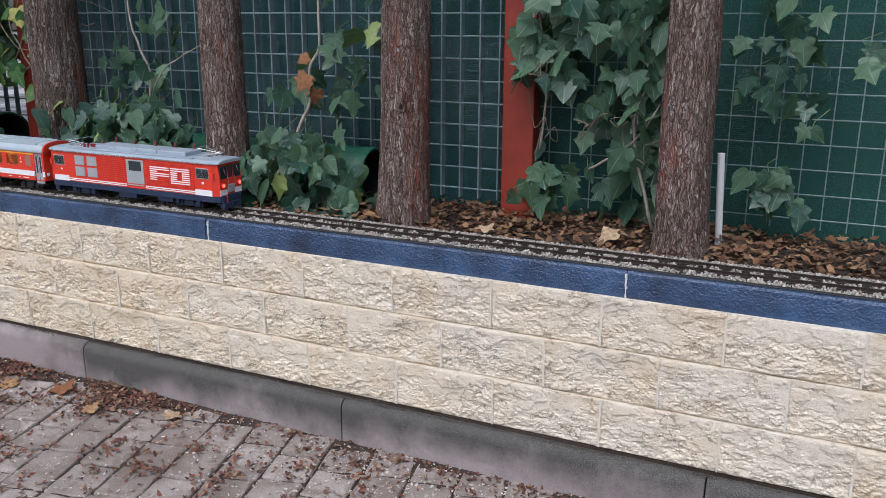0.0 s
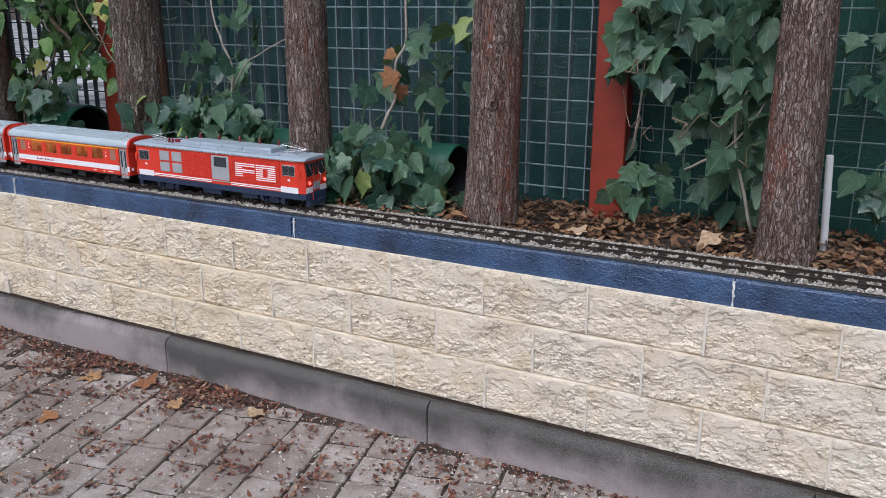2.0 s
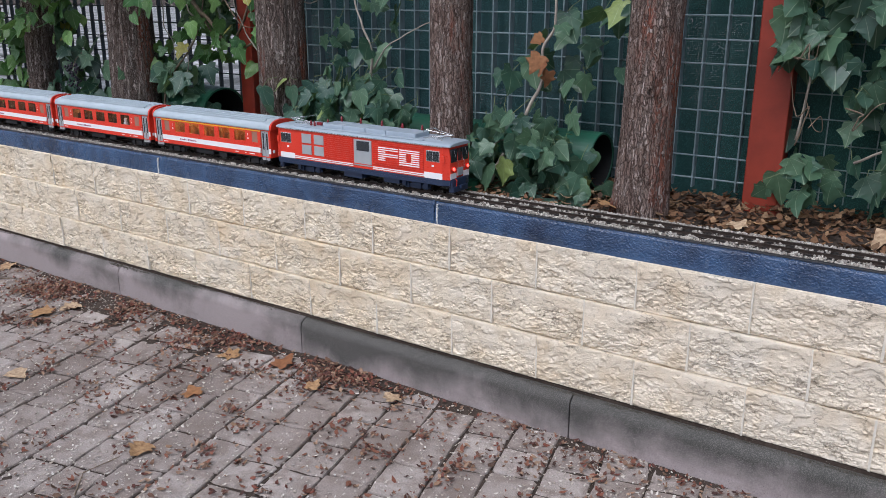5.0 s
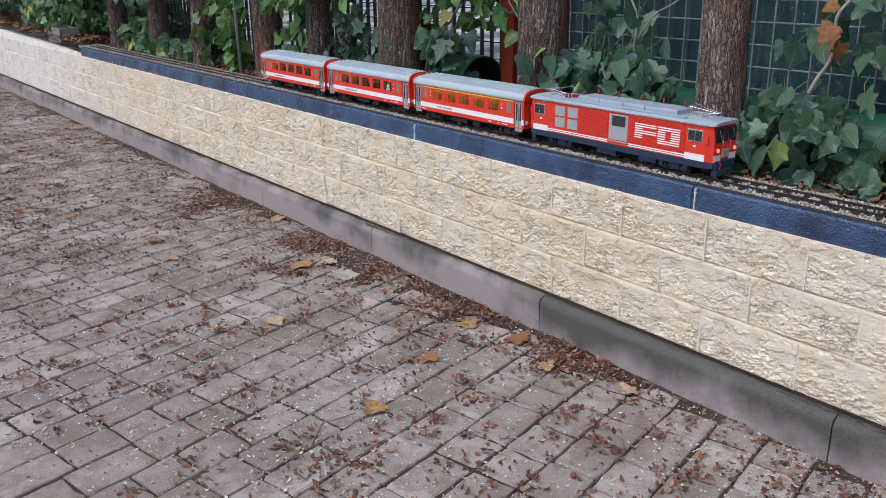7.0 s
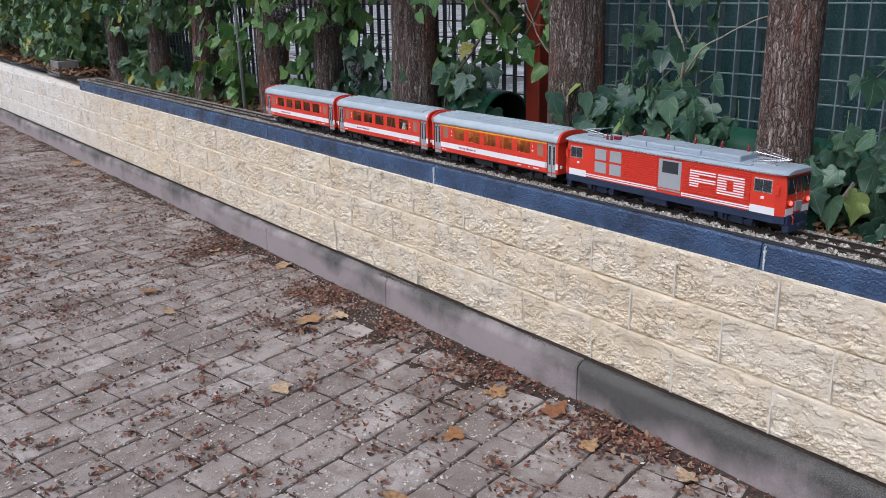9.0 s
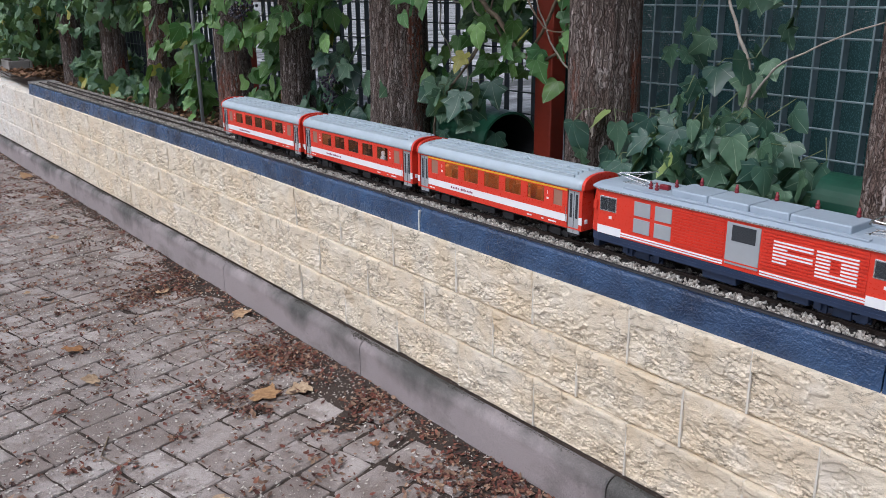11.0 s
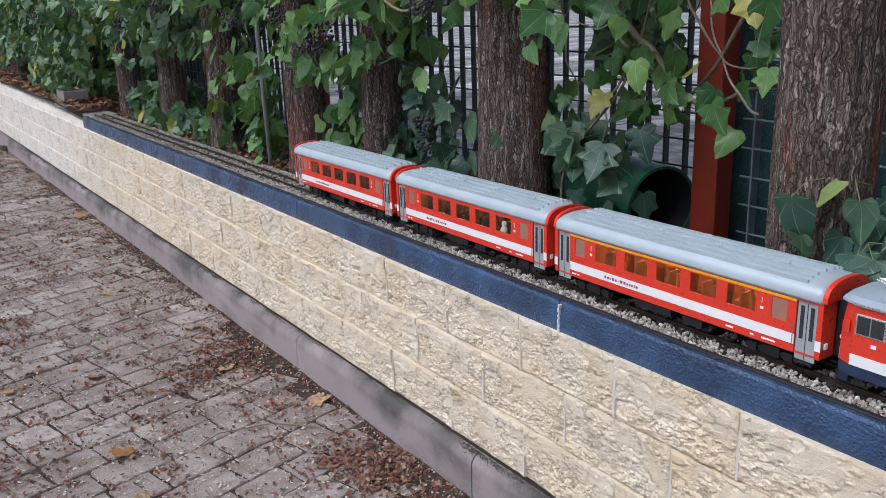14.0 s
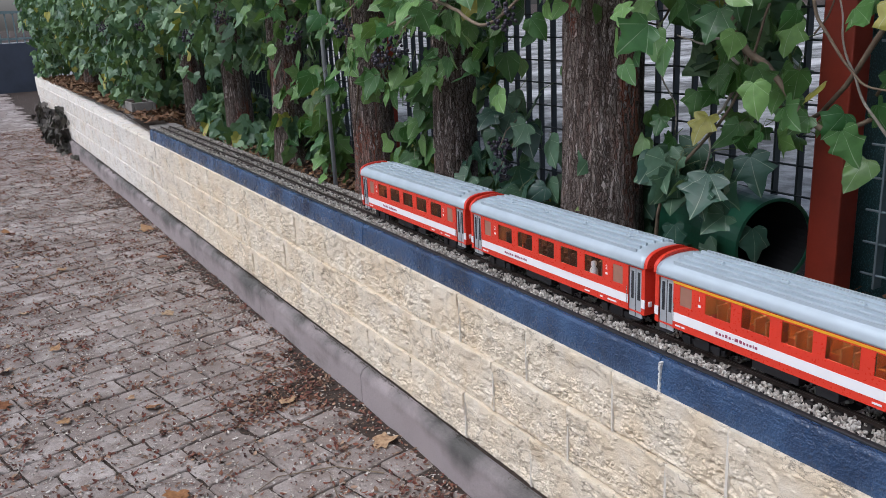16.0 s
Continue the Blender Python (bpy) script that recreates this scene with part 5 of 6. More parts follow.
G, B = LEAVES["ivy_leaf"], LEAVES["bright_ivy_leaf"]
mound = lambda u, v, w: 1.0 if w < 0.95 - 1.6 * abs(u - 0.5) ** 1.5 else 0.08
ivy("large dark ivy mound between two trunks", 270, (-2.06, -1.50, 2.315, 2.48, 0.58, 0.95), (0.045, 0.085), G, 1,
    [([(-1.80, 2.42, 0.60), (-1.78, 2.44, 0.75), (-1.785, 2.48, 0.88), (-1.79, 2.5, 0.966), (-1.802, 2.5, 1.019), (-1.83, 2.5, 1.072), (-1.87, 2.51, 1.16), (-1.9, 2.53, 1.3)], 0.006), ([(-1.783, 2.5, 0.925), (-1.751, 2.5, 0.973), (-1.715, 2.5, 1.008), (-1.635, 2.5, 1.05), (-1.55, 2.5, 1.085), (-1.46, 2.5, 1.115)], 0.003)], PALESTEM, mound)
ivy("ivy clump at the foot of a trunk", 140, (-1.48, -0.90, 2.35, 2.54, 0.58, 0.86), (0.045, 0.085), G, 2,
    [([(-1.27, 2.44, 0.60), (-1.23, 2.45, 0.69), (-1.18, 2.455, 0.75), (-1.155, 2.46, 0.83), (-1.11, 2.47, 0.93), (-1.115, 2.475, 1.02), (-1.08, 2.48, 1.1), (-1.09, 2.49, 1.3)], 0.0075), ([(-1.19, 2.455, 0.74), (-1.24, 2.45, 0.735), (-1.29, 2.45, 0.70), (-1.34, 2.45, 0.69)], 0.004)], PALESTEM, mound)
ivy("ivy spray hanging high on the net", 40, (-1.26, -0.80, 2.47, 2.62, 0.90, 1.30), (0.05, 0.095), G, 3)
ivy("dense dark ivy climbing beside the red post", 200, (-0.46, 0.0, 2.52, 2.70, 0.64, 1.30), (0.05, 0.095), G, 4,
    [([(-0.05, 2.56, 0.6), (-0.12, 2.57, 0.9), (-0.04, 2.6, 1.1), (-0.02, 2.6, 1.35)], 0.005), ([(-0.4, 2.6, 0.8), (-0.38, 2.58, 1.0), (-0.41, 2.58, 1.2)], 0.004), ([(-0.25, 2.6, 0.75), (-0.12, 2.56, 0.84), (-0.05, 2.55, 0.95)], 0.004)], PALESTEM, lambda u, v, w: 1.0 if 0.42 < w < 0.97 else 0.3)
ivy("sparse dark ivy trailing over the wire mesh", 44, (0.13, 0.34, 2.58, 2.70, 0.68, 1.30), (0.042, 0.08), G, 5)
ivy("a few fading ivy leaves on the mesh", 4, (0.43, 0.52, 2.5, 2.6, 1.0, 1.12), (0.06, 0.08), G, 6)
ivy("ivy trailing down behind a cypress trunk", 24, (-2.02, -1.72, 2.48, 2.64, 0.95, 1.34), (0.05, 0.09), G, 7)
ivy("ivy growing at the mouth of the drain pipe", 62, (-3.06, -2.64, 2.38, 2.55, 0.66, 0.90), (0.06, 0.10), G, 8,
    [([(-2.85, 2.45, 0.6), (-2.82, 2.43, 0.8), (-2.7, 2.5, 1.0), (-2.62, 2.5, 1.2)], 0.005)])
ivy("bright ivy twining round the fence and red post", 66, (-2.98, -2.38, 2.46, 2.64, 0.90, 1.32), (0.045, 0.08), B, 9,
    [([(-2.3, 2.52, 1.35), (-2.42, 2.53, 1.12), (-2.55, 2.55, 0.98), (-2.68, 2.55, 1.05), (-2.75, 2.5, 1.25)], 0.006)])
ivy("hanging ivy with big heart-shaped leaves", 130, (-3.6, -2.45, 2.2, 2.45, 1.06, 1.42), (0.045, 0.08), HEARTS, 10,
    [([(-3.6, 2.3, 1.25), (-3.3, 2.2, 1.22), (-3.1, 2.17, 1.18), (-2.9, 2.2, 1.28), (-2.4, 2.25, 1.35)], 0.005)], STEM, lambda u, v, w: 0.15 + w)
ivy("hanging ivy with berries over the track", 300, (-4.75, -3.25, 2.14, 2.45, 0.99, 1.45), (0.045, 0.082), HEARTS, 11,
    [([(-4.7, 2.3, 1.3), (-4.2, 2.2, 1.22), (-3.8, 2.18, 1.15), (-3.4, 2.22, 1.25)], 0.006), ([(-4.0, 2.25, 1.3), (-4.05, 2.28, 1.0), (-4.2, 2.32, 0.8)], 0.004)], STEM, lambda u, v, w: 0.2 + w)
ivy("low ivy shoots between ivy trunks", 60, (-3.62, -3.22, 2.36, 2.52, 0.64, 0.98), (0.06, 0.10), G, 12)
ivy("ivy shoots climbing a dark trunk", 50, (-4.0, -3.7, 2.26, 2.42, 0.70, 1.02), (0.05, 0.09), B, 13)
ivy("ivy shoots at the foot of a far trunk", 90, (-5.1, -4.45, 2.30, 2.45, 0.62, 1.0), (0.055, 0.09), B, 14)
ivy("ivy hanging over the drain pipe's end", 14, (-2.40, -2.15, 2.40, 2.48, 0.98, 1.22), (0.05, 0.08), B, 15)
ivy("ivy by the nearer trunk above the track", 40, (-2.25, -1.9, 2.28, 2.40, 0.60, 0.88), (0.06, 0.10), G, 16, (), STEM, lambda u, v, w: 1.0 if u > 0.35 or w < 0.4 else 0.15)
# one withered leaf hanging in the ivy spray
for k, (x, z, size, rx, ry, rz) in enumerate(((-1.115, 1.0, 0.06, -15, 28, 20), (-1.105, 0.985, 0.055, -30, -24, -35), (-1.09, 0.955, 0.05, 5, 8, 60), (-1.12, 1.055, 0.04, -20, 60, 0))):
    ob = tagged(new("withered_leaf", DRY["orange_brown_leaf"][k]), "withered orange-brown leaf caught in the ivy", "leaf", "withered leaves")
    ob.matrix_basis = pose(x, 2.458 + 0.006 * k, z, rx, ry, rz) @ Matrix.Scale(size, 4)


def foliage(count, area, size, seed, dens):
    """Ivy leaves too many to count, as one mesh."""
    rnd = random.Random(seed)
    verts, faces = [], []
    src = [me for me in LEAVES["ivy_leaf"][:5]]
    shapes = [([v.co.copy() for v in me.vertices], [tuple(pl.vertices) for pl in me.polygons]) for me in src]
    x0, x1, y0, y1, z0, z1 = area
    made = 0
    while made < count:
        p = Vector((rnd.uniform(x0, x1), rnd.uniform(y0, y1), rnd.uniform(z0, z1)))
        if not dens(p) or noise.noise(p * 2.2) < -0.28:
            continue
        m = leaf_pose(rnd, p, rnd.uniform(*size), 0.9)
        vs, fs = rnd.choice(shapes)
        k = len(verts)
        verts += [m @ v for v in vs]
        faces += [[k + i for i in f] for f in fs]
        made += 1
    return verts, faces


def hedge_shape(p):
    low = 0.98 + 0.30 * math.sin(p.x * 1.9 + 1.0) * math.cos(p.x * 0.8)
    if p.x < -7.2:
        low -= 0.16
    bulge = 2.16 + 0.16 * noise.noise((p.x * 1.3, p.z * 1.6, 0))
    return p.z > max(0.68, low) and p.y > bulge - (0.08 if p.z > 1.2 else 0)


stuff("ivy_hedge", foliage(10000, (-13.6, -4.6, 1.98, 2.75, 0.68, 1.9), (0.05, 0.085), 21, hedge_shape), IVYSTUFF, "thick green ivy hedge over the bed", "hedge")
# this canopy hangs above the view, added to shade fence and trunks
stuff("ivy_canopy", foliage(1100, (-4.7, -2.3, 2.2, 2.85, 1.42, 2.0), (0.06, 0.11), 22, lambda p: p.z > 1.48 + 0.12 * math.sin(p.x * 4)), IVYSTUFF, "unseen ivy canopy added above the fence to shade it", "ivy")
stuff("low_ivy", foliage(500, (-6.4, -4.9, 2.33, 2.6, 0.6, 1.0), (0.06, 0.09), 23, lambda p: p.z < 0.66 + 0.5 * abs(noise.noise((p.x * 2.4, 0, 1)))), IVYSTUFF, "low ivy between far trunks", "ivy")
stuff("back_ivy", foliage(900, (-4.6, -2.72, 2.66, 2.73, 0.6, 1.45), (0.06, 0.09), 24, lambda p: noise.noise((p.x * 3.1, p.z * 3.1, 4)) > 0.12 or p.z > 1.3), IVYSTUFF, "ivy growing through the fence bars", "ivy")
stuff("wall_weed", foliage(420, (-12.7, -9.9, 1.98, 2.11, 0.03, 0.46), (0.04, 0.09), 25, lambda p: p.z < 0.46 - 0.26 * min(abs(p.x + 10.7), abs(p.x + 12.0) + 0.15)), DRYWEED, "dark dry weed growing from the kerb joint", "weed")

# extra hedge layer, added to deepen the shade and close bright gaps
stuff("back_hedge", foliage(4000, (-14.5, -4.5, 2.72, 3.1, 0.55, 2.0), (0.08, 0.13), 26, lambda p: p.x < -6.2 or p.z > 1.15 + 0.2 * math.sin(p.x * 3)), IVYSTUFF, "ivy hedge added to darken and close the back of the bed", "hedge")


def vine(points, r, mat=STEM):
    t = thing("ivy_vine", "bare woody ivy vine winding before the fence", "vine", points[0])
    p0 = Vector(points[0])
    part("stem", tube([p - p0 for p in winding(points, 3)], r, 7, 0.45), mat, t, smooth=True)


rv = random.Random(5)
for i in range(16):
    x, z = rv.uniform(-3.3, -2.15), rv.uniform(0.95, 1.4)
    pts = [(x, rv.uniform(2.42, 2.62), z)]
    dx, dz = rv.uniform(-0.12, 0.12), rv.uniform(-0.12, 0.05)
    for k in range(6):
        x0, y0, z0 = pts[-1]
        dx += rv.uniform(-0.05, 0.05)
        dz += rv.uniform(-0.05, 0.06)
        pts.append((x0 + dx * 0.6, min(2.64, max(2.38, y0 + rv.uniform(-0.02, 0.02))), max(0.75, z0 + dz * 0.6)))
    vine(pts, rv.uniform(0.0018, 0.005), rv.choice((STEM, PALESTEM)))
for i in range(6):
    x, z = rv.uniform(-0.42, -0.02), rv.uniform(0.75, 1.15)
    pts = [(x, 2.5, z)]
    for k in range(5):
        x0, y0, z0 = pts[-1]
        pts.append((x0 + rv.uniform(-0.03, 0.05), y0 + rv.uniform(-0.01, 0.02), z0 + rv.uniform(-0.04, 0.07)))
    vine(pts, rv.uniform(0.0012, 0.0024), STEM)

vine([(-2.682, 2.52, 1.30), (-2.725, 2.52, 1.164), (-2.687, 2.51, 1.117), (-2.615, 2.5, 1.08), (-2.568, 2.5, 1.031), (-2.51, 2.5, 0.981), (-2.464, 2.51, 0.966), (-2.434, 2.53, 0.977), (-2.399, 2.56, 1.002), (-2.36, 2.6, 1.0)], 0.0085)
vine([(-2.683, 2.52, 1.10), (-2.728, 2.52, 1.003), (-2.781, 2.52, 0.944), (-2.753, 2.5, 0.898), (-2.76, 2.47, 0.8)], 0.004, PALESTEM)
vine([(-2.50, 2.45, 1.3), (-2.492, 2.46, 1.195), (-2.466, 2.46, 1.146), (-2.418, 2.46, 1.092), (-2.381, 2.46, 1.059), (-2.315, 2.46, 1.056)], 0.0038)
# berries


def berries(where, seed, r=0.036):
    rnd = random.Random(seed)
    t = thing("berry_cluster", "cluster of dark purple ivy berries", "berries", where, group="ivy berries")
    bm = bmesh.new()
    for _ in range(34):
        d = Vector((rnd.gauss(0, 1), rnd.gauss(0, 1), rnd.gauss(0, 1))).normalized() * r * rnd.uniform(0.5, 1)
        bmesh.ops.create_icosphere(bm, subdivisions=1, radius=rnd.uniform(0.0045, 0.0065), matrix=Matrix.Translation(d))
    tagged(part("fruit_head", bm, BERRY, t, smooth=True), "tight head of small dark berries", kind="stuff")
    part("stalk", tube([(0, 0, 0), (0, 0.02, 0.04), (0.01, 0.05, 0.07)], 0.0015, 5), STEM, t)
    return t


for i, w in enumerate(((-3.55, 2.17, 1.13), (-3.62, 2.16, 1.09), (-3.05, 2.17, 1.2), (-4.3, 2.17, 1.16), (-3.35, 2.36, 0.80), (-3.32, 2.34, 0.86), (-4.9, 2.1, 1.22), (-5.4, 2.08, 1.15), (-6.2, 2.05, 1.2), (-7.2, 2.02, 1.2), (-3.85, 2.15, 1.18))):
    berries(w, i)

# ---------------- litter ----------------
def soil_height(x, y):
    """Height of the soil washed over the paving: highest along the kerb and in two patches."""
    p = Vector((x, y, 0))
    rise = 0.55 * noise.noise(p * 1.7 + Vector((3.3, 0, 0))) + 0.35 * noise.noise(p * 5.0) + 0.25 * noise.noise(p * 14.0) + 0.12 * noise.noise(p * 40)
    rise += 0.35 * math.exp(-((x + 2.17) / 0.22) ** 2 - ((y - 1.88) / 0.16) ** 2) + 0.28 * math.exp(-((x + 2.75) / 0.3) ** 2 - ((y - 1.98) / 0.1) ** 2)
    near_kerb = max(0.0, 1 - (2.085 - y) / 0.5)
    return 0.0015 + 0.013 * (rise - 0.20 + 0.42 * near_kerb ** 2.2) + 0.004 * max(0.0, 1 - (2.085 - y) / 0.06)


FLAKE = ([(-0.9, -0.34, 0.16), (0, -0.50, -0.06), (1.0, 0, 0.30), (0, 0.50, 0.12), (-0.9, 0.3, 0.24)], [(0, 1, 4), (1, 2, 3), (1, 3, 4)])


def on_bed(rnd):
    while True:
        x, y = rnd.uniform(-12.5, 1.6), rnd.uniform(2.31, 2.72)
        return x, y, BED + rnd.uniform(-0.004, 0.02) + (min(0.05, (-7.0 - x) * 0.05) if x < -7 else 0)


stuff("leaf_litter", scatter(20000, on_bed, (0.005, 0.018), FLAKE, 31, 0.5), BEDLITTER, "brown leaf litter on the bed", "leaf litter")
stuff("far_leaf_litter", scatter(2600, lambda r: (r.uniform(-12.6, -6.9), r.uniform(2.14, 2.4), BED + 0.04 + r.uniform(0, 0.02)), (0.012, 0.032), FLAKE, 32, 0.5), BEDLITTER, "brown leaf litter behind the wall's end", "leaf litter")


def on_paving(rnd):
    while True:
        x, y = rnd.uniform(-13, 0.6), rnd.uniform(0.1, 2.08)
        edge = math.exp(-(2.08 - y) / (0.045 + 0.03 * noise.noise((x * 2.5, 0, 3))))
        patch = noise.noise((x * 1.5, y * 1.5, 7)) + 0.6 * noise.noise((x * 4, y * 4, 3))
        clump = noise.noise((x * 9, y * 9, 5)) + 0.5 * noise.noise((x * 21, y * 21, 8))
        west = min(1.0, max(0.0, (-2.2 - x) / 3.0))
        if rnd.random() < 0.02 + 1.1 * edge + max(0, patch - 0.1) * max(0, clump + 0.1) * 1.5 + max(0, clump - 0.38) * 0.9 + 0.22 * west:
            return x, y, max(0.0095, soil_height(x, y) + 0.002) + rnd.uniform(0, 0.003)


def cluster_places(seed, count):
    """Spots of small heaps on the paving: many by the kerb and towards the wall's far end."""
    rnd = random.Random(seed)
    spots = []
    while len(spots) < count:
        x, y = rnd.uniform(-13, 0.6), rnd.uniform(0.1, 2.06)
        wind = 0.5 + 0.9 * noise.noise((x * 1.3, y * 1.3, 7)) + 0.5 * math.exp(-(2.08 - y) / 0.35)
        if rnd.random() < wind:
            spots.append((x, y, rnd.uniform(0.008, 0.04)))
    for x, y, r in ((-3.07, 2.0, 0.07), (-3.0, 1.97, 0.06), (-3.15, 1.93, 0.06), (-2.15, 1.98, 0.07), (-2.02, 2.03, 0.05), (-1.5, 2.03, 0.05), (-1.62, 2.0, 0.05), (-2.6, 2.03, 0.05), (-4.1, 1.95, 0.08), (-3.95, 1.8, 0.06)):
        spots += [(x, y, r)] * 26
    return spots


HEAPS = cluster_places(12, 2300)


def in_heaps(rnd):
    while True:
        x, y, r = rnd.choice(HEAPS)
        x, y = x + rnd.gauss(0, r), y + rnd.gauss(0, r)
        if y < 2.078:
            return x, y, max(0.0095, soil_height(x, y) + 0.002) + rnd.uniform(0, 0.006)


stuff("bud_scales", scatter(31000, in_heaps, (0.004, 0.0115), FLAKE, 33, 0.6), SEEDS, "red-brown bud scales in small heaps on the paving", "leaf litter")
stuff("leaf_scraps", scatter(34000, on_paving, (0.003, 0.009), FLAKE, 37, 0.45), SEEDS, "brown leaf scraps strewn over the paving and along the kerb", "leaf litter")
def on_kerb(rnd):
    while True:
        x = rnd.uniform(-9, 1.2)
        lush = 0.25 + 0.9 * noise.noise((x * 3.1, 0, 6)) + 0.5 * noise.noise((x * 13, 0, 6)) + (0.15 if x > -1.79 else 0)
        if rnd.random() < lush:
            return x, 2.117 - abs(rnd.gauss(0, 0.004 + 0.01 * max(0, lush - 0.3))), KERB_TOP + rnd.uniform(-0.0016, 0.0008)


stuff("moss_line", scatter(15000, on_kerb, (0.0006, 0.0022), STONE_SHAPE, 35, 2.0), MOSS, "dark moss and dirt along the top of the kerb", "moss")
def chip_place(rnd):
    while True:
        x, y = rnd.uniform(-9, 0.6), rnd.uniform(0.2, 2.08)
        if rnd.random() < 0.45 + noise.noise((x * 1.1, y * 1.1, 11)) + 0.5 * math.exp(-(2.08 - y) / 0.2):
            return x, y, max(0.009, soil_height(x, y) + 0.0015)


stuff("pale_scales", scatter(22000, chip_place, (0.003, 0.007), FLAKE, 36, 0.4), CHIPS, "pale dry husks scattered on the paving", "husks")
stuff("pale_chips", scatter(20000, chip_place, (0.001, 0.0034), STONE_SHAPE, 34, 2.0), CHIPS, "pale grit scattered on the paving", "grit")


def ground_leaf(x, y, size, mat, seed, turn):
    rnd = random.Random(seed)
    ob = tagged(new("fallen_leaf", rnd.choice(DRY[mat])), "dry tan fallen leaf on the paving" if mat == "dry_tan_leaf" else "orange-brown fallen leaf on the paving", "leaf", "fallen leaves")
    ob.matrix_basis = pose(x, y, 0.016, 90 + rnd.uniform(-14, 14), rnd.uniform(-14, 14), turn) @ Matrix.Scale(size, 4)


# soil washed over the paving along the kerb
bm = bmesh.new()
cells = {}
NX, NY = 420, 60
for i in range(NX + 1):
    for j in range(NY + 1):
        x, y = -8.0 + 8.7 * i / NX, 1.02 + 1.064 * j / NY
        cells[i, j] = bm.verts.new((x, y, soil_height(x, y)))
for i in range(NX):
    for j in range(NY):
        bm.faces.new((cells[i, j], cells[i + 1, j], cells[i + 1, j + 1], cells[i, j + 1]))
tagged(part("washed_soil", bm, SOIL, smooth=True), "brown soil washed over the paving by the kerb", "soil", kind="structure")

for i, (x, y, s, m) in enumerate(((-1.766, 1.951, 0.075, 1), (-1.303, 1.973, 0.06, 0), (-1.951, 1.949, 0.07, 0), (-1.703, 1.395, 0.07, 0), (-2.435, 1.443, 0.07, 0), (-3.513, 2.002, 0.07, 0), (-2.824, 1.771, 0.085, 0), (-6.642, 2.02, 0.08, 0), (-2.812, 1.919, 0.075, 0), (-3.58, 1.45, 0.07, 1))):
    ground_leaf(x, y, s, "dry_tan_leaf" if m == 0 else "orange_brown_leaf", i, i * 67 % 360)
rnd = random.Random(8)
for i in range(56):
    x = rnd.uniform(-11, -1.5)
    ground_leaf(x, rnd.uniform(0.6, 2.0), rnd.uniform(0.025, 0.06), rnd.choice(("dry_tan_leaf", "dry_tan_leaf", "orange_brown_leaf")), 100 + i, rnd.uniform(0, 360))
for i in range(60):
    x = rnd.uniform(-2.6, -1.4) if i < 40 else rnd.uniform(-9, 0)
    ob = tagged(new("fallen_leaf", rnd.choice(DRY["dry_tan_leaf"])), "dry tan fallen leaf in the planting bed", "leaf", "fallen leaves in the bed")
    ob.matrix_basis = pose(x, rnd.uniform(2.31, 2.6), BED + rnd.uniform(0.012, 0.03), 90 + rnd.uniform(-30, 30), rnd.uniform(-30, 30), rnd.uniform(0, 360)) @ Matrix.Scale(rnd.uniform(0.05, 0.085), 4)


def twig(pts, r):
    tagged(part("twig", tube(pts, r, 6, 0.5), STEM), "thin dry brown twig lying on the paving", "twig")


twig([(-2.9, 1.35, 0.01), (-2.8, 1.30, 0.014), (-2.72, 1.33, 0.012), (-2.66, 1.28, 0.01)], 0.0025)
twig([(-3.35, 1.95, 0.01), (-3.45, 1.85, 0.016), (-3.5, 1.7, 0.012), (-3.46, 1.62, 0.01)], 0.0022)
twig([(-3.42, 1.82, 0.012), (-3.25, 1.78, 0.016), (-3.12, 1.80, 0.01)], 0.002)
twig([(-1.65, 1.15, 0.01), (-1.72, 1.22, 0.012), (-1.71, 1.32, 0.012)], 0.002)

# ---------------- pieces: wall blocks, paving stones ----------------
for c, phase in enumerate((-0.06, 0.075, -0.07)):
    z = KERB_TOP + 0.012 + c * COURSE
    i = math.floor((X_LEFT - phase) / BLOCK)
    k = 0
    while phase + (i + 1) * BLOCK < X_RIGHT:
        x = phase + i * BLOCK
        i += 1
        if x < X_LEFT:
            continue
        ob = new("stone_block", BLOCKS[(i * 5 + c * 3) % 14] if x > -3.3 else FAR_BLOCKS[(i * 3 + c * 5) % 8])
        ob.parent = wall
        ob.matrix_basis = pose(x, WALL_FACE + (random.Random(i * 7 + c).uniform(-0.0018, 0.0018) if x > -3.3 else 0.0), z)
# pale mortar in the upright joints
bm = bmesh.new()
for c, phase in enumerate((-0.06, 0.075, -0.07)):
    z = KERB_TOP + 0.012 + c * COURSE
    i = math.floor((X_LEFT - phase) / BLOCK) + 1
    while phase + i * BLOCK < X_RIGHT:
        x = phase + i * BLOCK
        wide = random.Random(i * 3 + c).uniform(0.0018, 0.0028)
        box(bm, x - wide, x + wide, WALL_FACE - (0.0078 if x > -1.7 else 0.0062 if x > -3.3 else 0.0), WALL_FACE + 0.02, z + 0.003, z + COURSE - 0.002)
        i += 1
part("mortar_joints", bm, MORTAR, wall, "pale mortar in the upright joints")
# dark damp joint strip between kerb and wall
tagged(part("wall_foot_joint", boxes((X_LEFT, X_RIGHT, WALL_FACE + 0.002, WALL_FACE + 0.032, 0.10, KERB_TOP + 0.014)), SOIL), "earthy joint at the wall's foot", "joint", kind="structure")
# the wall's end beyond the track is capped a little higher
bm = bmesh.new()
cap = [(-6.74, 0.002), (-8.5, 0.035), (-10.5, 0.065), (X_LEFT, 0.09)]
loft(bm, [[(x, WALL_FACE - 0.004, WALL_TOP - 0.004), (x, WALL_FACE - 0.002, WALL_TOP + h), (x, WALL_FACE + 0.12, WALL_TOP + h), (x, WALL_FACE + 0.12, WALL_TOP - 0.004)] for x, h in cap])
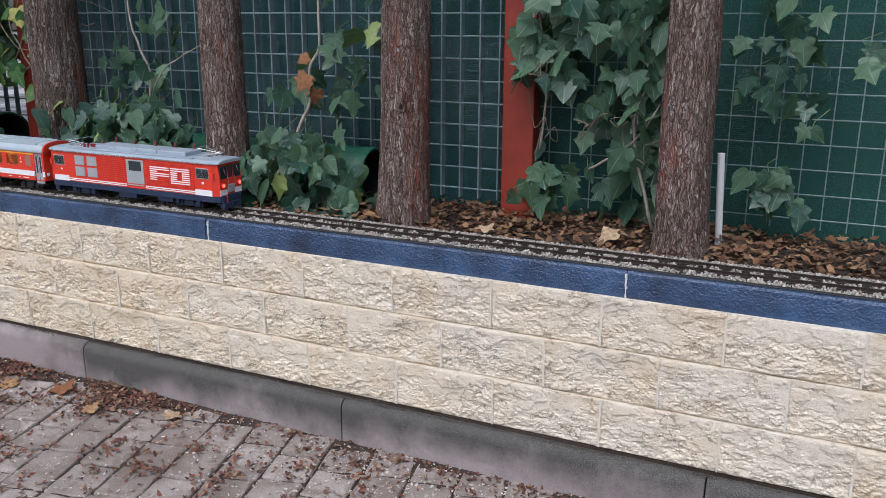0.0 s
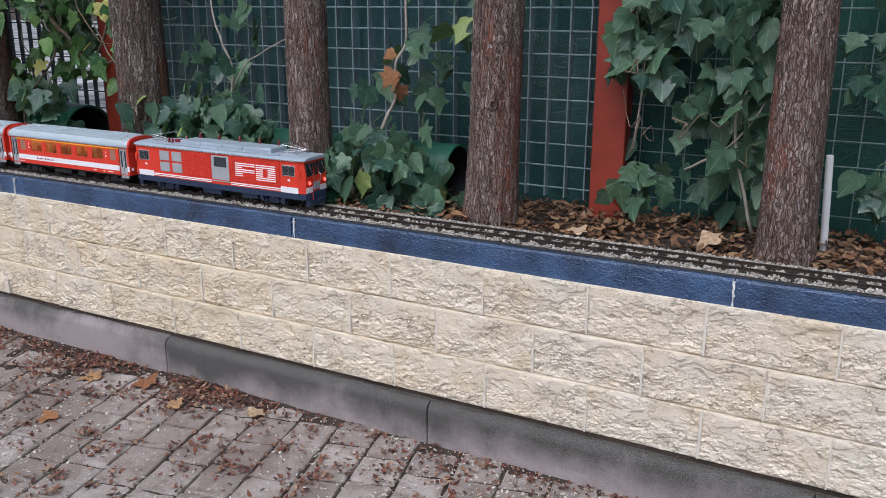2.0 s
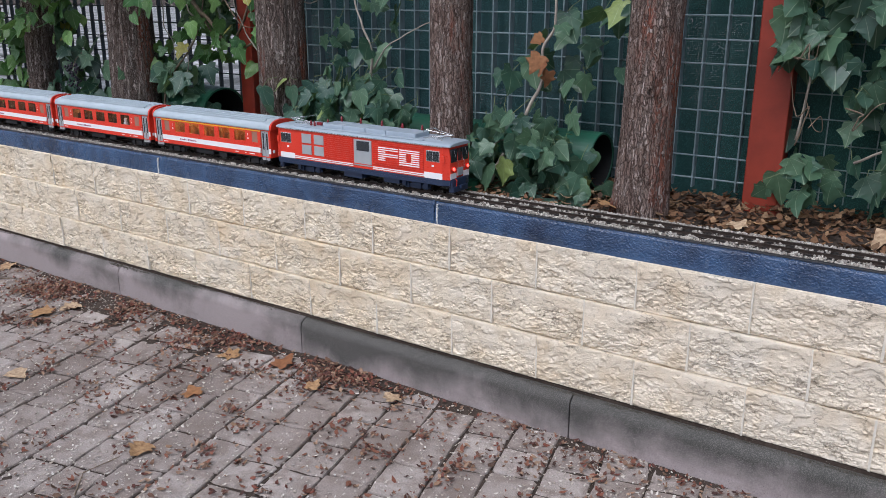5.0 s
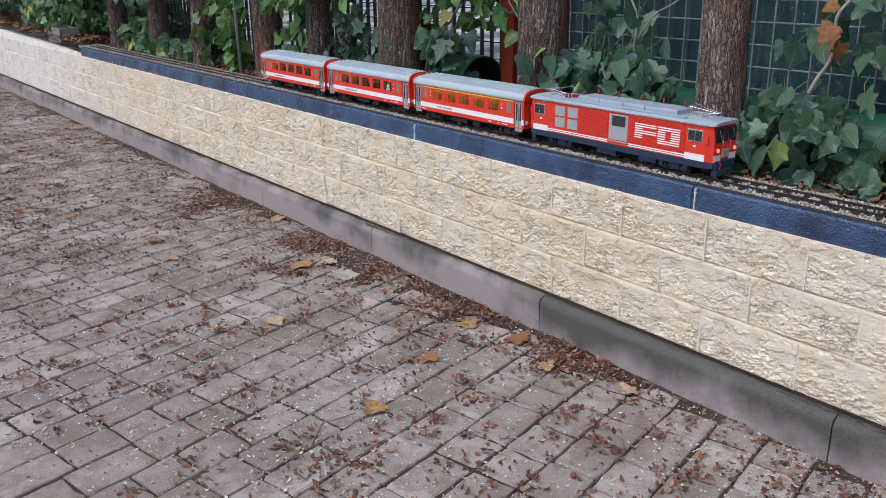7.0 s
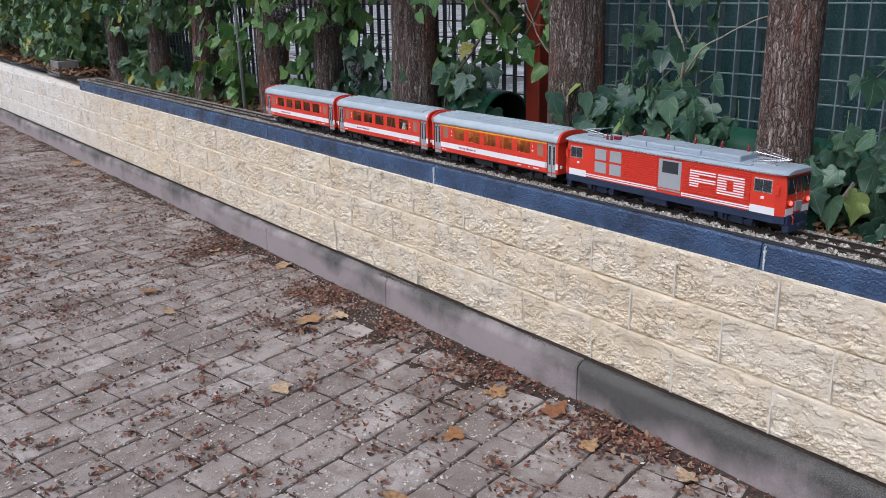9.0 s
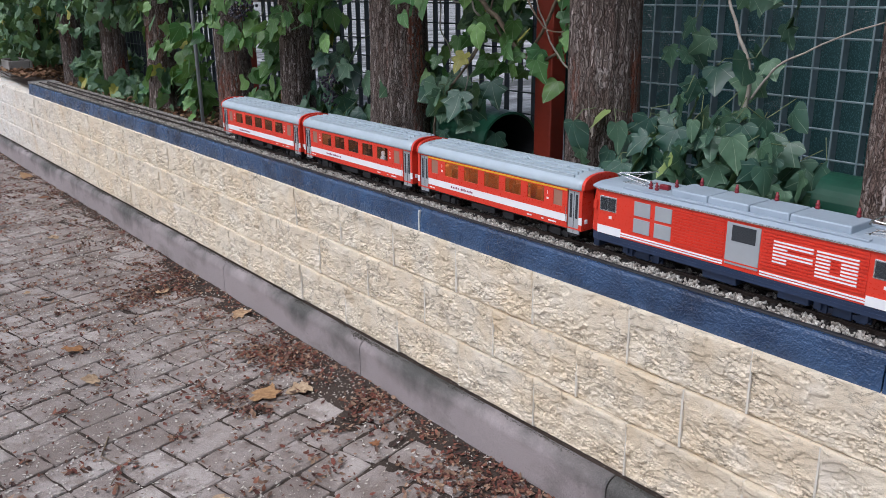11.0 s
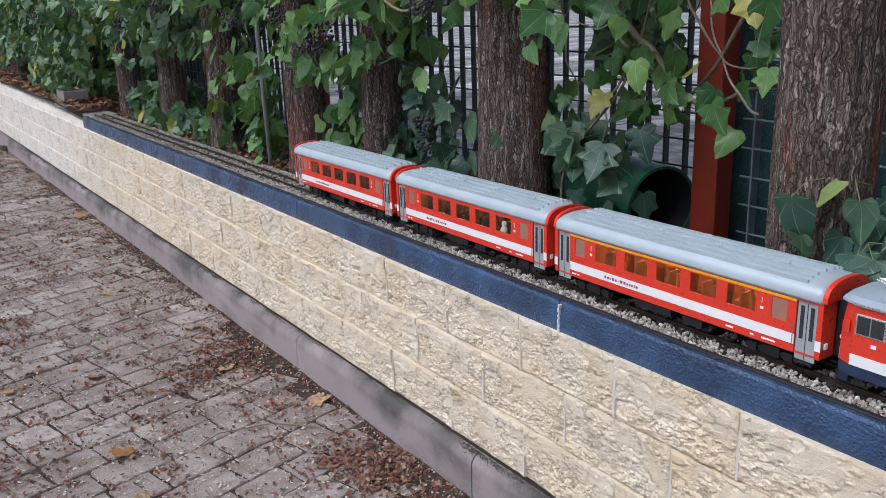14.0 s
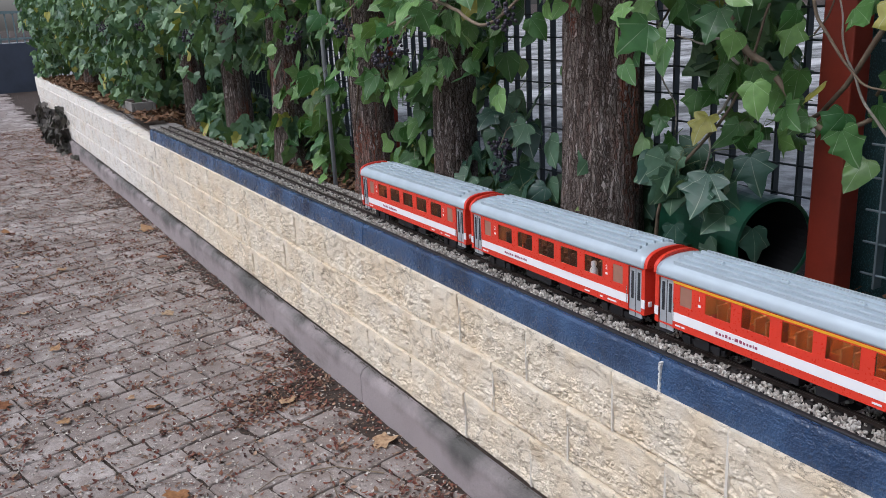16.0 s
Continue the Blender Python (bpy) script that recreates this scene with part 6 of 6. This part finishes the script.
bmesh.ops.recalc_face_normals(bm, faces=bm.faces[:])
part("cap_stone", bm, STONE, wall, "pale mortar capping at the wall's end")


def paver_mesh(seed, w, l):
    """A tumbled paving stone with worn, uneven edges; its middle is the origin."""
    rnd = random.Random(seed)
    bm = bmesh.new()
    corner = 0.009
    pts = []
    for sx, sy in ((1, 1), (-1, 1), (-1, -1), (1, -1)):
        cx, cy = sx * (w / 2 - corner), sy * (l / 2 - corner)
        a0 = {(1, 1): 0, (-1, 1): 90, (-1, -1): 180, (1, -1): 270}[sx, sy]
        for a in (0, 45, 90):
            r = corner * rnd.uniform(0.55, 1.2)
            pts.append((cx + r * math.cos(radians(a0 + a)), cy + r * math.sin(radians(a0 + a))))
        nx_, ny_ = {(1, 1): (-1, 1), (-1, 1): (-1, -1), (-1, -1): (1, -1), (1, -1): (1, 1)}[sx, sy]
        for u in (0.33, 0.67):
            ex, ey = nx_ * (w / 2 - corner), ny_ * (l / 2 - corner)
            mx, my = cx + (ex - cx) * u, cy + (ey - cy) * u
            if abs(ex - cx) > abs(ey - cy):
                my = sy * (l / 2 + rnd.uniform(-0.004, 0.001))
            else:
                mx = sx * (w / 2 + rnd.uniform(-0.004, 0.001))
            pts.append((mx, my))
    rings = []
    for k, z in ((1.0, -0.02), (1.0, 0.001), (0.975, 0.0052), (0.9, 0.0066)):
        rings.append([(x * k, y * k, z + (rnd.uniform(-0.0012, 0.0012) if z > 0 else 0)) for x, y in pts])
    loft(bm, rings)
    bmesh.ops.recalc_face_normals(bm, faces=bm.faces[:])
    me = bpy.data.meshes.new("paving_stone")
    bm.to_mesh(me)
    bm.free()
    me.materials.append(PAVER)
    return me


PW = 0.128
SIZES = (0.128, 0.15, 0.19)
STONES = {l: [paver_mesh(i * 10 + int(l * 1000), PW - 0.004, l - 0.004) for i in range(5)] for l in SIZES}
paving = thing("pavement", "grey-brown tumbled concrete paving stones in staggered rows", "pavement", kind="structure")
ANG = 13.0
rot = Matrix.Rotation(radians(ANG), 4, "Z")
rnd = random.Random(77)
far_v, far_f = [], []
near = 0
for col in range(-170, 32):
    v = -6.0 + rnd.uniform(0, 0.2)
    while v < 6.5:
        l = rnd.choice(SIZES)
        c = rot @ Vector((col * PW, v + l / 2, 0))
        v += l
        if c.y > 2.075 or c.y < -3.2 or c.x > 3.1 or c.x < -20.15:
            continue
        me = STONES[l][rnd.randrange(5)]
        m = Matrix.Translation((c.x, c.y, rnd.uniform(-0.0022, 0.0022))) @ rot @ Matrix.Rotation(rnd.gauss(0, 0.012), 4, "Z")
        if -3.75 < c.x < -0.35 and 0.95 < c.y and near < 300:
            ob = new("paving_stone", me)
            ob.parent = paving
            ob.matrix_basis = m
            near += 1
        else:
            k = len(far_v)
            far_v += [m @ w.co for w in me.vertices]
            far_f += [[k + i for i in pl.vertices] for pl in me.polygons]
PAVERFAR = PAVER.copy()
PAVERFAR.name = "concrete_paver_joined"
nt = PAVERFAR.node_tree
isl = nt.nodes.new("ShaderNodeNewGeometry")
for lk in list(nt.links):
    if lk.from_node.type == "OBJECT_INFO" and lk.from_socket.name == "Random" and lk.to_node.type == "MIX":
        nt.links.new(isl.outputs["Random Per Island"], lk.to_socket)
stuff("outer_paving_stones", (far_v, far_f), PAVERFAR, "", "", paving)
